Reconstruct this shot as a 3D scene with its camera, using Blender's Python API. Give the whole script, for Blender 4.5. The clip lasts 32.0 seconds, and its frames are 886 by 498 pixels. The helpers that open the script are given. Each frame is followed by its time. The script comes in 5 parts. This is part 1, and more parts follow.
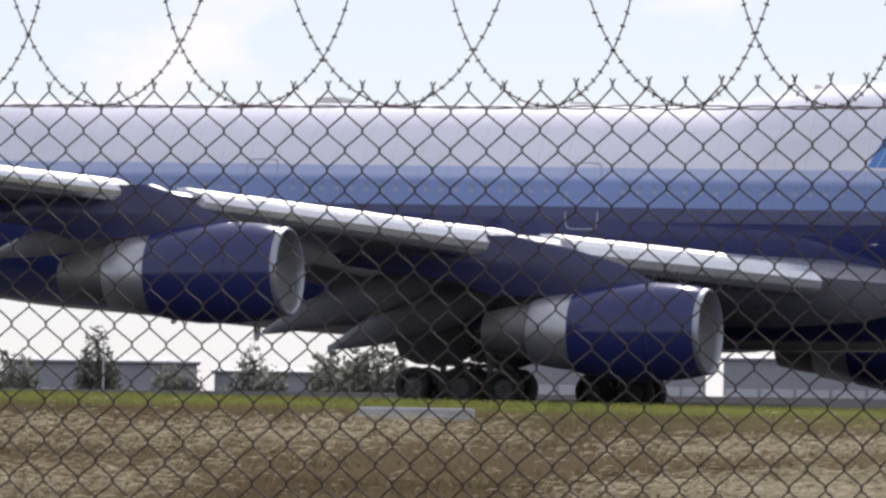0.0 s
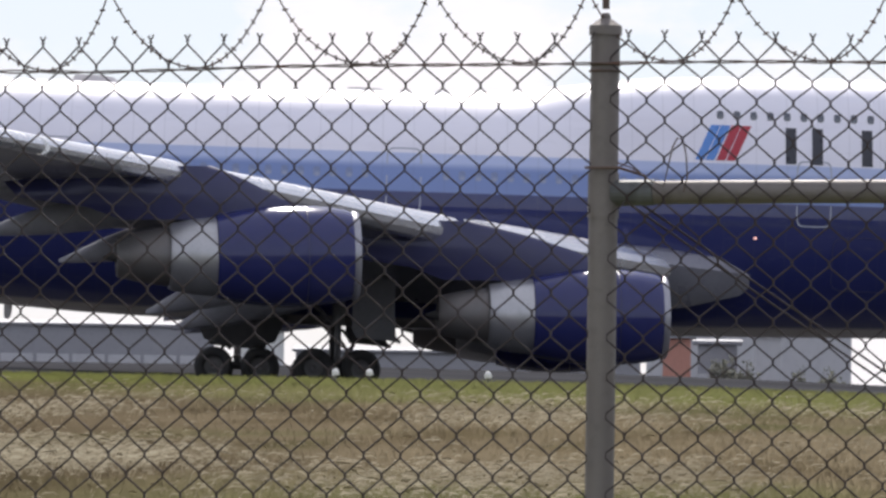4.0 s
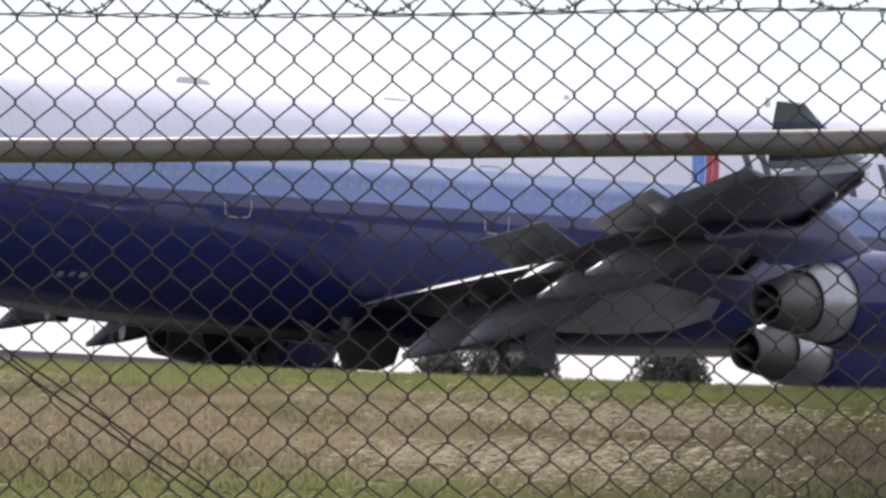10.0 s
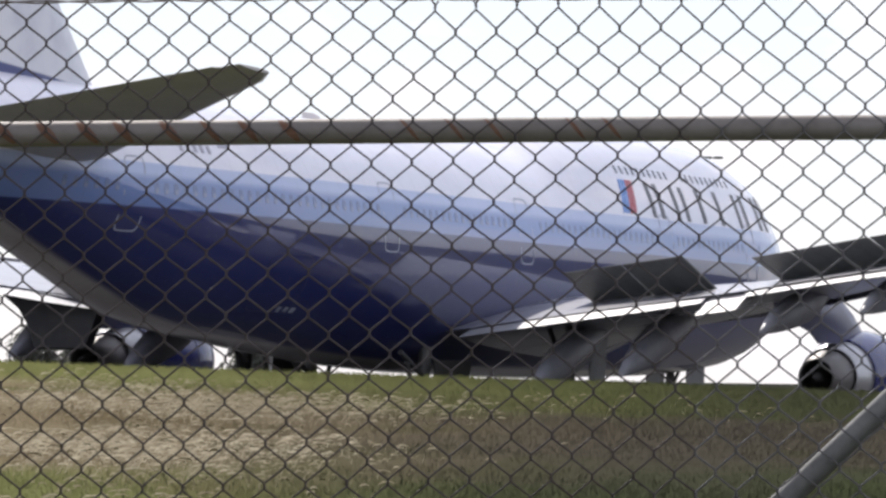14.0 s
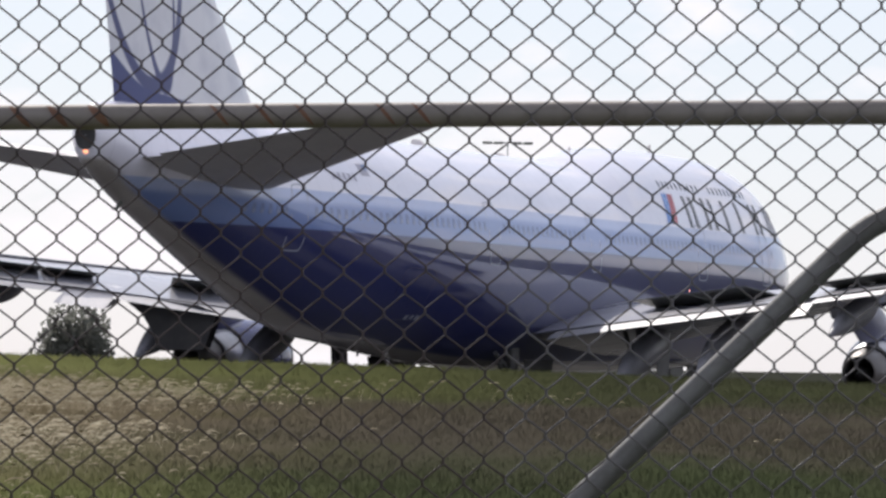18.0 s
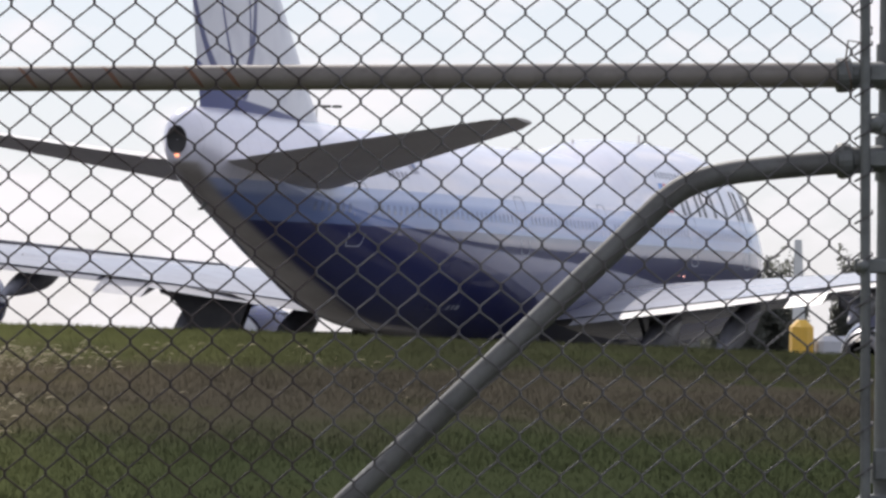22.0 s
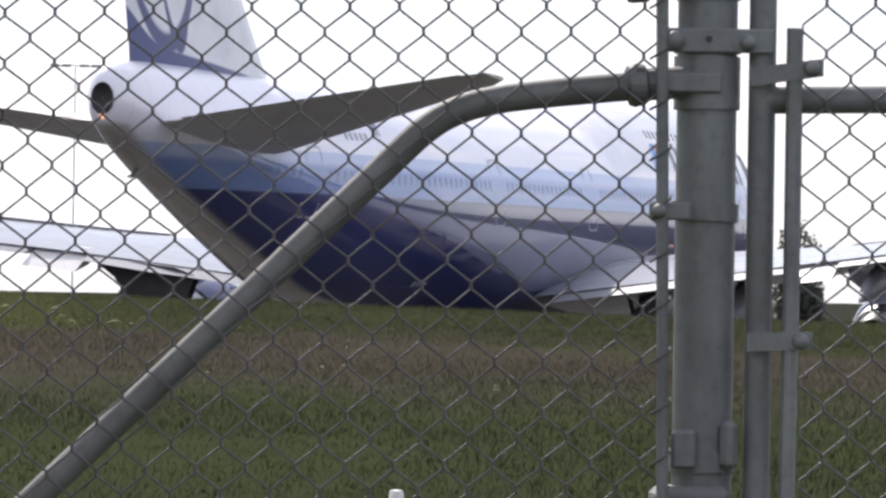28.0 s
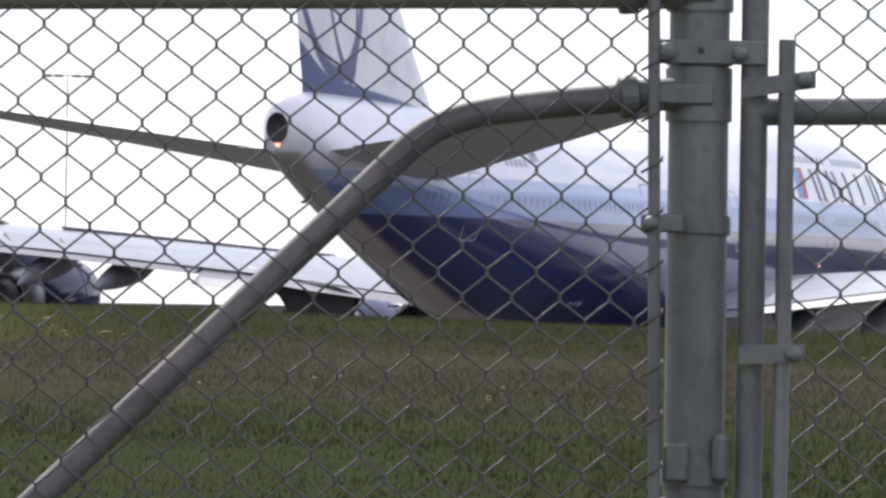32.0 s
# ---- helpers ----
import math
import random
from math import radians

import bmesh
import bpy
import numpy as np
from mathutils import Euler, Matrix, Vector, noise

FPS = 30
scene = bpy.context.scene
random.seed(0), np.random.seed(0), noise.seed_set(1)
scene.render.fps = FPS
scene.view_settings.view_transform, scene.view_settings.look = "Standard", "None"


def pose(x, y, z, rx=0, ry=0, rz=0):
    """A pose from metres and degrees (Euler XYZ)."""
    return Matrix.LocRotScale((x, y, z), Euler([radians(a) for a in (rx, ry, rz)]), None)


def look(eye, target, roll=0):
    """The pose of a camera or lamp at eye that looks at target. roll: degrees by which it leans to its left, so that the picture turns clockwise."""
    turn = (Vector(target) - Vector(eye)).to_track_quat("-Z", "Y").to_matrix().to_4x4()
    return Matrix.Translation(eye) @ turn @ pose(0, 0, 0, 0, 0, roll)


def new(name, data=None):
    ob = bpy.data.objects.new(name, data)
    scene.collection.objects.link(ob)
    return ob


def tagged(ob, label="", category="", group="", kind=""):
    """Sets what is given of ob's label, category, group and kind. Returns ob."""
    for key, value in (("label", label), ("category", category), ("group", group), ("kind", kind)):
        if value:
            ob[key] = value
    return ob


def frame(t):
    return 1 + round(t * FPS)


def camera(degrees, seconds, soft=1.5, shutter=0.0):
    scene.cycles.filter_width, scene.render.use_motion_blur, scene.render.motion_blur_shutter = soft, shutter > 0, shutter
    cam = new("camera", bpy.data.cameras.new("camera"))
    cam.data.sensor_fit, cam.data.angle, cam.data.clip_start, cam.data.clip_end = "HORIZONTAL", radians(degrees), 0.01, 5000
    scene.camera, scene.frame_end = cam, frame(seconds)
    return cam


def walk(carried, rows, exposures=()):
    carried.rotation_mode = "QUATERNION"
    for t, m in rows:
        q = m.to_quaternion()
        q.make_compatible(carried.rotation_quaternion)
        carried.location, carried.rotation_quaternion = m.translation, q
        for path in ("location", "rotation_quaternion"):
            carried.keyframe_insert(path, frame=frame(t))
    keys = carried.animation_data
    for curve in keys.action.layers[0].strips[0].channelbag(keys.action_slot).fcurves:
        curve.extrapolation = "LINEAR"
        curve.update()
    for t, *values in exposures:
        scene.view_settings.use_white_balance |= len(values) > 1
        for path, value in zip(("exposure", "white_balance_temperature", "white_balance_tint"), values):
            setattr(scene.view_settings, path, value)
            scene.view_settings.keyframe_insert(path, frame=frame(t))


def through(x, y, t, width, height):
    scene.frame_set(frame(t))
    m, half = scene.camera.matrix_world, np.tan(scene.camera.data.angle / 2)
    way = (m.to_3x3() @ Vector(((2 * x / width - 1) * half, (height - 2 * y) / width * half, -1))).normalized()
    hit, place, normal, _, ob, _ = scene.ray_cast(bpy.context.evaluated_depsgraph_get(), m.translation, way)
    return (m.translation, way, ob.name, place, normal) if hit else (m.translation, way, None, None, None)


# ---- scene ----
# World: the camera's tripod stands at the origin, y points across the fence to the taxiway.
# The fence line runs along x at y = FENCE_Y.
FENCE_Y = 10.268
LEAN = 0.835
cam = camera(8.6627, 32.0, soft=2.8)


def sight(x, y, z, az, tilt):
    """Camera pose from its place, its bearing (degrees right of y) and its tilt."""
    a, e = radians(az), radians(tilt)
    return look((x, y, z), (x + math.sin(a) * math.cos(e) * 50, y + math.cos(a) * math.cos(e) * 50, z + math.sin(e) * 50), LEAN)


PAN = [
    (0, 0.2166, -0.5647, 1.5814, -20.9842, 1.7639), (0.5, 0.2135, -0.5647, 1.5814, -20.7097, 1.7618), (1, 0.2077, -0.5647, 1.5815, -20.19, 1.7624),
    (1.5, 0.1995, -0.5647, 1.5819, -19.4542, 1.735), (2, 0.1905, -0.5647, 1.5823, -18.6366, 1.6983), (2.5, 0.1779, -0.5647, 1.5825, -17.4862, 1.6895),
    (3, 0.1628, -0.5647, 1.5832, -16.0847, 1.6409), (3.5, 0.1455, -0.5647, 1.5839, -14.4496, 1.5805), (4, 0.1287, -0.5647, 1.5847, -12.8378, 1.5173),
    (4.5, 0.1188, -0.5647, 1.585, -11.8801, 1.4922), (6.5, 0.0837, -0.5647, 1.5853, -8.4347, 1.4742), (7, 0.0777, -0.5647, 1.5853, -7.8332, 1.4779),
    (7.5, 0.0741, -0.5647, 1.5852, -7.477, 1.4868), (8, 0.0679, -0.5647, 1.5855, -6.8522, 1.4614), (8.5, 0.0633, -0.5647, 1.5861, -6.3967, 1.4023),
    (9, 0.0574, -0.5647, 1.5865, -5.8068, 1.358), (9.5, 0, 0, 1.6, -4.943, 1.3242), (10, 0, 0, 1.6, -3.8747, 1.2763),
    (10.5, 0, 0, 1.6, -3.1053, 1.2378), (11, 0, 0, 1.6, -2.4078, 1.1641), (11.5, 0, 0, 1.6, -1.4392, 1.1675),
    (12, 0, 0, 1.6, -0.5591, 1.1629), (12.5, -0, 0, 1.6, -0.3376, 1.1783), (13, 0, 0, 1.6, 0, 1.1903),
    (13.5, 0, 0, 1.6, 0.083, 1.2251), (14, 0, 0, 1.6, 0.1052, 1.22), (14.5, 0, 0, 1.6, 0.2159, 1.2276),
    (16.5, 0, 0, 1.6, 0.5314, 1.1782), (17, -0, 0, 1.6, 0.6753, 1.1809), (17.5, 0, 0, 1.6, 1.1735, 1.1237),
    (18, 0, 0, 1.6, 1.9705, 1.1048), (18.5, 0, 0, 1.6, 2.4244, 1.1459), (19, 0, 0, 1.6, 2.8949, 1.1373),
    (19.5, 0, 0, 1.6, 2.989, 1.0116), (20, 0, 0, 1.6, 3.0333, 0.8518), (20.5, 0, 0, 1.6, 3.1772, 0.8321),
    (21, 0, 0, 1.6, 3.1828, 0.8211), (21.5, 0, 0, 1.6, 3.3378, 0.7739), (22, 0, 0, 1.6, 3.847, 0.7711),
    (22.5, 0, 0, 1.6, 4.1514, 0.8314), (23, 0, 0, 1.6, 4.3064, 0.8172), (23.5, 0, 0, 1.6, 4.3618, 0.807),
    (24, 0, 0, 1.6, 4.6109, 0.8331), (24.5, 0, 0, 1.6, 4.943, 0.8382), (25, 0, 0, 1.6, 5.2253, 0.765),
    (25.5, 0, 0, 1.6, 5.6736, 0.6942), (27.5, 0.1415, 1.3887, 1.5963, 5.8174, 0.5165), (28, 0.1888, 1.7382, 1.5960, 6.1973, 0.4228),
    (28.5, 0.192, 1.7424, 1.5972, 6.2892, 0.4619), (29, 0.1909, 1.7466, 1.5973, 6.2387, 0.4622), (29.5, 0.1957, 1.7508, 1.5975, 6.3765, 0.4698),
    (30, 0.1926, 1.755, 1.5995, 6.2617, 0.5334), (30.5, 0.1895, 1.7592, 1.6011, 6.147, 0.5833), (31, 0.1885, 1.7634, 1.5983, 6.1012, 0.4919),
    (31.5, 0.1915, 1.7675, 1.5981, 6.1837, 0.4849), (32, 0.1947, 1.7717, 1.5994, 6.2707, 0.5238),
]
walk(cam, [(r[0], sight(*r[1:])) for r in PAN],
     exposures=[(0, -0.02, 6500, 13), (4.5, 0.02, 6500, 13), (8, 0.15, 6500, 13), (10, 0.21, 6500, 13), (12, 0.19, 6500, 13), (14.5, 0.18, 6500, 13), (17, 0.07, 6500, 13), (19, -0.05, 6500, 13), (25.5, -0.05, 6500, 13), (27.5, 0.36, 6500, 13), (32, 0.36, 6500, 13)])

# ---- light: bright hazy sky with cloud, sun high ahead of the camera ----
SUN_AZ, SUN_EL = -0.25, radians(43)
world = bpy.data.worlds.new("sky")
scene.world = world
world.use_nodes = True
wn, wl = world.node_tree.nodes, world.node_tree.links
wn.clear()
w_out = wn.new("ShaderNodeOutputWorld")
w_bg = wn.new("ShaderNodeBackground")
w_sky = wn.new("ShaderNodeTexSky")
w_sky.sky_type = "NISHITA"
w_sky.sun_disc = False
w_sky.sun_elevation = SUN_EL
w_sky.sun_rotation = SUN_AZ
w_sky.air_density, w_sky.dust_density, w_sky.ozone_density = 1.0, 0.4, 2.0
w_co = wn.new("ShaderNodeTexCoord")
w_map = wn.new("ShaderNodeMapping")
w_map.inputs["Scale"].default_value = (1.0, 1.0, 2.2)
w_n = wn.new("ShaderNodeTexNoise")
w_n.inputs["Scale"].default_value = 17.0
w_n.inputs["Detail"].default_value = 6.0
w_n.inputs["Roughness"].default_value = 0.55
w_r = wn.new("ShaderNodeValToRGB")
w_r.color_ramp.elements[0].position, w_r.color_ramp.elements[1].position = 0.49, 0.62
w_mix = wn.new("ShaderNodeMix")
w_mix.data_type = "RGBA"
w_mix.inputs[7].default_value = (9.0, 8.8, 9.0, 1)
w_haze = wn.new("ShaderNodeMix")
w_haze.data_type = "RGBA"
w_haze.inputs[0].default_value = 0.7
w_haze.inputs[7].default_value = (6.7, 7.2, 8.4, 1)
w_bg.inputs["Strength"].default_value = 0.115
wl.new(w_co.outputs["Generated"], w_map.inputs["Vector"])
wl.new(w_map.outputs["Vector"], w_n.inputs["Vector"])
wl.new(w_n.outputs["Fac"], w_r.inputs["Fac"])
wl.new(w_r.outputs["Color"], w_mix.inputs[0])
wl.new(w_sky.outputs["Color"], w_haze.inputs[6])
wl.new(w_haze.outputs[2], w_mix.inputs[6])
wl.new(w_mix.outputs[2], w_bg.inputs["Color"])
wl.new(w_bg.outputs["Background"], w_out.inputs["Surface"])

sun = new("sun", bpy.data.lights.new("sun", "SUN"))
sun.data.energy, sun.data.angle, sun.data.color = 4.0, radians(0.6), (1.0, 0.95, 0.87)
sun.matrix_world = look((0, 0, 300), (-math.sin(SUN_AZ) * math.cos(SUN_EL), -math.cos(SUN_AZ) * math.cos(SUN_EL), 300 - math.sin(SUN_EL)))


# ---- materials ----
class Nodes:
    """A small builder of node materials."""

    def __init__(self, name):
        self.m = bpy.data.materials.new(name)
        self.m.use_nodes = True
        self.t = self.m.node_tree
        self.b = self.t.nodes["Principled BSDF"]

    def add(self, kind, **inputs):
        n = self.t.nodes.new(kind)
        for k, v in inputs.items():
            n.inputs[k].default_value = v
        return n

    def link(self, a, b):
        self.t.links.new(a, b)

    def co(self, which="Object"):
        return self.add("ShaderNodeTexCoord").outputs[which]

    def math(self, op, a, b=0.0, clamp=False):
        n = self.t.nodes.new("ShaderNodeMath")
        n.operation, n.use_clamp = op, clamp
        for i, v in enumerate((a, b)):
            if isinstance(v, (int, float)):
                n.inputs[i].default_value = v
            else:
                self.link(v, n.inputs[i])
        return n.outputs[0]

    def step(self, v, lo, hi):
        """0 below lo, 1 above hi."""
        n = self.t.nodes.new("ShaderNodeMapRange")
        n.interpolation_type = "SMOOTHSTEP"
        self.link(v, n.inputs["Value"])
        n.inputs["From Min"].default_value, n.inputs["From Max"].default_value = lo, hi
        return n.outputs["Result"]

    def mix(self, f, a, b, kind="MIX"):
        n = self.t.nodes.new("ShaderNodeMix")
        n.data_type, n.blend_type = "RGBA", kind
        for i, v in ((0, f), (6, a), (7, b)):
            if isinstance(v, tuple):
                n.inputs[i].default_value = (*v[:3], 1)
            elif isinstance(v, (int, float)):
                n.inputs[i].default_value = v
            else:
                self.link(v, n.inputs[i])
        return n.outputs[2]

    def noise(self, scale, detail=4.0, rough=0.55, vec=None, stretch=None):
        n = self.add("ShaderNodeTexNoise", Scale=scale, Detail=detail, Roughness=rough)
        v = vec or self.co()
        if stretch:
            mp = self.add("ShaderNodeMapping", Scale=stretch)
            self.link(v, mp.inputs["Vector"])
            v = mp.outputs["Vector"]
        self.link(v, n.inputs["Vector"])
        return n.outputs["Fac"]

    def bump(self, h, strength=0.2, dist=0.01):
        n = self.add("ShaderNodeBump", Strength=strength, Distance=dist)
        self.link(h, n.inputs["Height"])
        self.link(n.outputs["Normal"], self.b.inputs["Normal"])

    def done(self, colour, rough=0.5, metal=0.0):
        for v, k in ((colour, "Base Color"), (rough, "Roughness"), (metal, "Metallic")):
            if isinstance(v, tuple):
                self.b.inputs[k].default_value = (*v[:3], 1)
            elif isinstance(v, (int, float)):
                self.b.inputs[k].default_value = v
            else:
                self.link(v, self.b.inputs[k])
        return self.m


def worn(name, colour, dirt, rough=0.5, metal=0.0, coarse=2.0, fine=25.0, amount=0.5, bump=0.1, dist=0.005, stretch=None):
    """A surface with two scales of wear: large blotches and fine grain."""
    n = Nodes(name)
    a, b = n.noise(coarse, stretch=stretch), n.noise(fine, 3.0)
    f = n.math("MULTIPLY", n.step(a, 0.35, 0.75), amount)
    c = n.mix(f, colour, dirt)
    c = n.mix(n.math("MULTIPLY", n.step(b, 0.45, 0.8), amount * 0.45), c, tuple(q * 0.6 for q in dirt))
    n.bump(b, bump, dist)
    r = n.math("ADD", n.math("MULTIPLY", a, 0.25), rough - 0.12)
    return n.done(c, r, metal)


def livery():
    """White over blue airline paint, split by height on the body; grey belly."""
    n = Nodes("fuselage_paint")
    sep = n.add("ShaderNodeSeparateXYZ")
    co = n.co()
    n.link(co, sep.inputs[0])
    x, z = sep.outputs[0], sep.outputs[2]
    grime = n.noise(0.5, 5.0, stretch=(0.35, 1, 1.6))
    fine = n.noise(6.0, 4.0, stretch=(0.3, 1, 1))
    white = n.mix(n.step(grime, 0.4, 0.75), (0.80, 0.785, 0.87), (0.72, 0.705, 0.79))
    # window stripe: pale line, then mid blue, then the dark hull
    c = n.mix(n.step(n.math("MULTIPLY", z, -1.0), -6.98, -6.93), white, (0.42, 0.49, 0.72))
    c = n.mix(n.step(n.math("MULTIPLY", z, -1.0), -6.72, -6.45), c, (0.17, 0.245, 0.50))
    navy = n.mix(n.step(grime, 0.4, 0.8), (0.019, 0.026, 0.125), (0.028, 0.034, 0.135))
    c = n.mix(n.step(n.math("MULTIPLY", z, -1.0), -5.76, -5.70), c, navy)
    # grey keel strip, narrower towards the tail
    half = n.math("ADD", n.math("ADD", 0.52, n.math("MULTIPLY", n.step(x, -34.0, -18.0), 0.28)), n.math("MULTIPLY", n.step(x, -17.0, -7.0), 0.45))
    keel = n.math("SUBTRACT", half, n.math("ABSOLUTE", sep.outputs[1]))
    low = n.math("MULTIPLY", n.step(keel, -0.10, 0.16), n.step(n.math("MULTIPLY", z, -1.0), -7.5, -7.3))
    c = n.mix(low, c, n.mix(n.step(grime, 0.35, 0.7), (0.46, 0.42, 0.385), (0.33, 0.30, 0.27)))
    # frame seams
    wave = n.add("ShaderNodeTexWave", Scale=0.32, Distortion=0.0)
    wave.wave_profile = "SIN"
    n.link(co, wave.inputs["Vector"])
    seam = n.step(wave.outputs["Fac"], 0.992, 1.0)
    c = n.mix(n.math("MULTIPLY", seam, 0.12), c, (0.1, 0.1, 0.12))
    c = n.mix(n.math("MULTIPLY", n.step(fine, 0.55, 0.8), 0.10), c, (0.25, 0.23, 0.22))
    n.bump(n.math("ADD", n.noise(0.8, 2.0), n.noise(1.5, 3.0, stretch=(0.05, 1, 1))), 0.16, 0.02)
    r = n.math("ADD", n.math("MULTIPLY", grime, 0.18), 0.30)
    m = n.done(c, r)
    n.b.inputs["Coat Weight"].default_value = 0.9
    n.b.inputs["Coat IOR"].default_value = 1.56
    n.b.inputs["Coat Roughness"].default_value = 0.05
    n.b.inputs["Specular IOR Level"].default_value = 0.25
    return m


def fin_paint():
    """Fin: navy foot, pale panel crossed by three dark sweeping bands."""
    n = Nodes("fin_paint")
    sep = n.add("ShaderNodeSeparateXYZ")
    n.link(n.co(), sep.inputs[0])
    x, z = sep.outputs[0], sep.outputs[2]
    g = n.noise(0.8, 5.0)
    c = n.mix(n.step(g, 0.4, 0.75), (0.62, 0.63, 0.68), (0.50, 0.51, 0.58))
    for x0, half in ((-31.2, 3.0), (-30.4, 1.4)):
        # open curves that sweep up and aft from the foot
        u = n.math("SUBTRACT", x, x0)
        u = n.math("ADD", u, n.math("MULTIPLY", n.math("SUBTRACT", z, 10.0), 0.27))
        k = n.math("ADD", n.math("DIVIDE", n.math("MULTIPLY", u, u), half * half), n.math("POWER", n.math("DIVIDE", n.math("SUBTRACT", 16.5, z), 6.75), 2.0))
        band = n.math("SUBTRACT", 1.0, n.step(n.math("ABSOLUTE", n.math("SUBTRACT", k, 1.0)), 0.055, 0.11))
        c = n.mix(band, c, (0.035, 0.045, 0.16))
    slope = n.math("ADD", z, n.math("MULTIPLY", n.math("ADD", x, 33.5), 0.08))
    rise = n.math("POWER", n.math("SUBTRACT", 1.0, n.step(x, -34.6, -30.9)), 1.4)
    slope = n.math("SUBTRACT", slope, n.math("MULTIPLY", rise, 1.0))
    foot = n.math("SUBTRACT", 1.0, n.step(slope, 9.72, 9.80))
    c = n.mix(foot, c, (0.028, 0.042, 0.17))
    lead = n.step(n.math("SUBTRACT", x, n.math("ADD", n.math("MULTIPLY", z, -1.1), -12.6)), 0.0, 0.6)
    c = n.mix(n.math("MULTIPLY", lead, 0.8), c, (0.13, 0.20, 0.46))
    n.bump(g, 0.1, 0.01)
    return n.done(c, 0.28)


def meadow(n):
    """Colours of the bank: green crest, dry beige middle, green near edge; beyond the gate duller green, with cloud
    shade put into the colour.
    """
    co = n.co()
    broad, mid, fine = n.noise(0.05, 4.0, vec=co, stretch=(1, 0.5, 1)), n.noise(0.33, 4.0, vec=co, stretch=(1, 0.35, 1)), n.noise(2.2, 5.0, vec=co, stretch=(1, 0.3, 1))
    sep = n.add("ShaderNodeSeparateXYZ")
    n.link(co, sep.inputs[0])
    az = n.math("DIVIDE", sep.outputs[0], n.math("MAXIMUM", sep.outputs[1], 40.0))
    ln = n.t.nodes.new("ShaderNodeVectorMath")
    ln.operation = "LENGTH"
    n.link(co, ln.inputs[0])
    wob = n.math("ADD", n.math("MULTIPLY", n.math("SUBTRACT", mid, 0.5), 26.0), n.math("MULTIPLY", n.math("SUBTRACT", broad, 0.5), 30.0))
    r = n.math("ADD", ln.outputs["Value"], wob)
    # bearing mask for the cloud shade painted into the grass
    cloud_shade = n.step(n.math("ADD", az, n.math("MULTIPLY", n.math("SUBTRACT", broad, 0.5), 0.10)), -0.09, 0.045)
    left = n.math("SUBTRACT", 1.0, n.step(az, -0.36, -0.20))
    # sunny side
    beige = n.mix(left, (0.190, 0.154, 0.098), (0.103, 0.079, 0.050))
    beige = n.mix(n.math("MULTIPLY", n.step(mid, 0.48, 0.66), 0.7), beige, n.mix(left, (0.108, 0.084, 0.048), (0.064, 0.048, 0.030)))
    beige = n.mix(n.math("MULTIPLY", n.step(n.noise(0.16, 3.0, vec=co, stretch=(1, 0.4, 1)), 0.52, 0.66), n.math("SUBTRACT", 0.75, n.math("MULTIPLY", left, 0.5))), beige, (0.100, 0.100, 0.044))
    near = n.math("SUBTRACT", 1.0, n.step(r, 56.0, 72.0))
    a = n.mix(n.math("MULTIPLY", near, n.math("SUBTRACT", 1.0, left)), beige, (0.122, 0.130, 0.050))
    crest = n.step(ln.outputs["Value"], 108.0, 120.0)
    soft = n.step(n.math("ADD", ln.outputs["Value"], n.math("MULTIPLY", wob, 0.5)), 100.0, 112.0)
    a = n.mix(n.math("MAXIMUM", crest, n.math("MULTIPLY", soft, n.math("SUBTRACT", 1.0, left))), a, n.mix(left, (0.150, 0.155, 0.060), (0.128, 0.138, 0.040)))
    # duller side: darker colours that carry a passing cloud's shade
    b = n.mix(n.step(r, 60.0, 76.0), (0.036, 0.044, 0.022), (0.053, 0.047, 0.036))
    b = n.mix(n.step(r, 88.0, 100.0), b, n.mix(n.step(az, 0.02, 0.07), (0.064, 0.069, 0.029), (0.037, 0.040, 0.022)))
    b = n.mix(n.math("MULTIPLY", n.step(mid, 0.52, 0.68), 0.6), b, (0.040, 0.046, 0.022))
    c = n.mix(cloud_shade, a, b)
    # beyond the crest: short dull airfield grass
    c = n.mix(n.step(ln.outputs["Value"], 138.0, 146.0), c, (0.036, 0.038, 0.030))
    c = n.mix(n.math("MULTIPLY", n.step(fine, 0.5, 0.75), 0.30), c, n.mix(0.5, c, (0.02, 0.018, 0.010)))
    return c, fine


def grass_soil():
    n = Nodes("grass_ground")
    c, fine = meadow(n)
    c = n.mix(n.math("MULTIPLY", n.step(n.noise(9.0, 5.0), 0.45, 0.75), 0.3), c, n.mix(0.6, c, (0.02, 0.018, 0.010)))
    n.bump(fine, 0.5, 0.05)
    n.b.inputs["Specular IOR Level"].default_value = 0.0
    return n.done(c, 1.0)


def turf(name, tint=(1.0, 1.0, 1.0)):
    """Grass blades in the colours of their bank, each a little lighter or darker."""
    n = Nodes(name)
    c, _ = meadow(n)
    g = n.add("ShaderNodeNewGeometry")
    c = n.mix(g.outputs["Random Per Island"], n.mix(1.0, c, (1.06, 1.06, 1.04), "MULTIPLY"), n.mix(1.0, c, (1.28, 1.27, 1.22), "MULTIPLY"))
    c = n.mix(1.0, c, tint, "MULTIPLY")
    n.b.inputs["Specular IOR Level"].default_value = 0.0
    return n.done(c, 1.0)


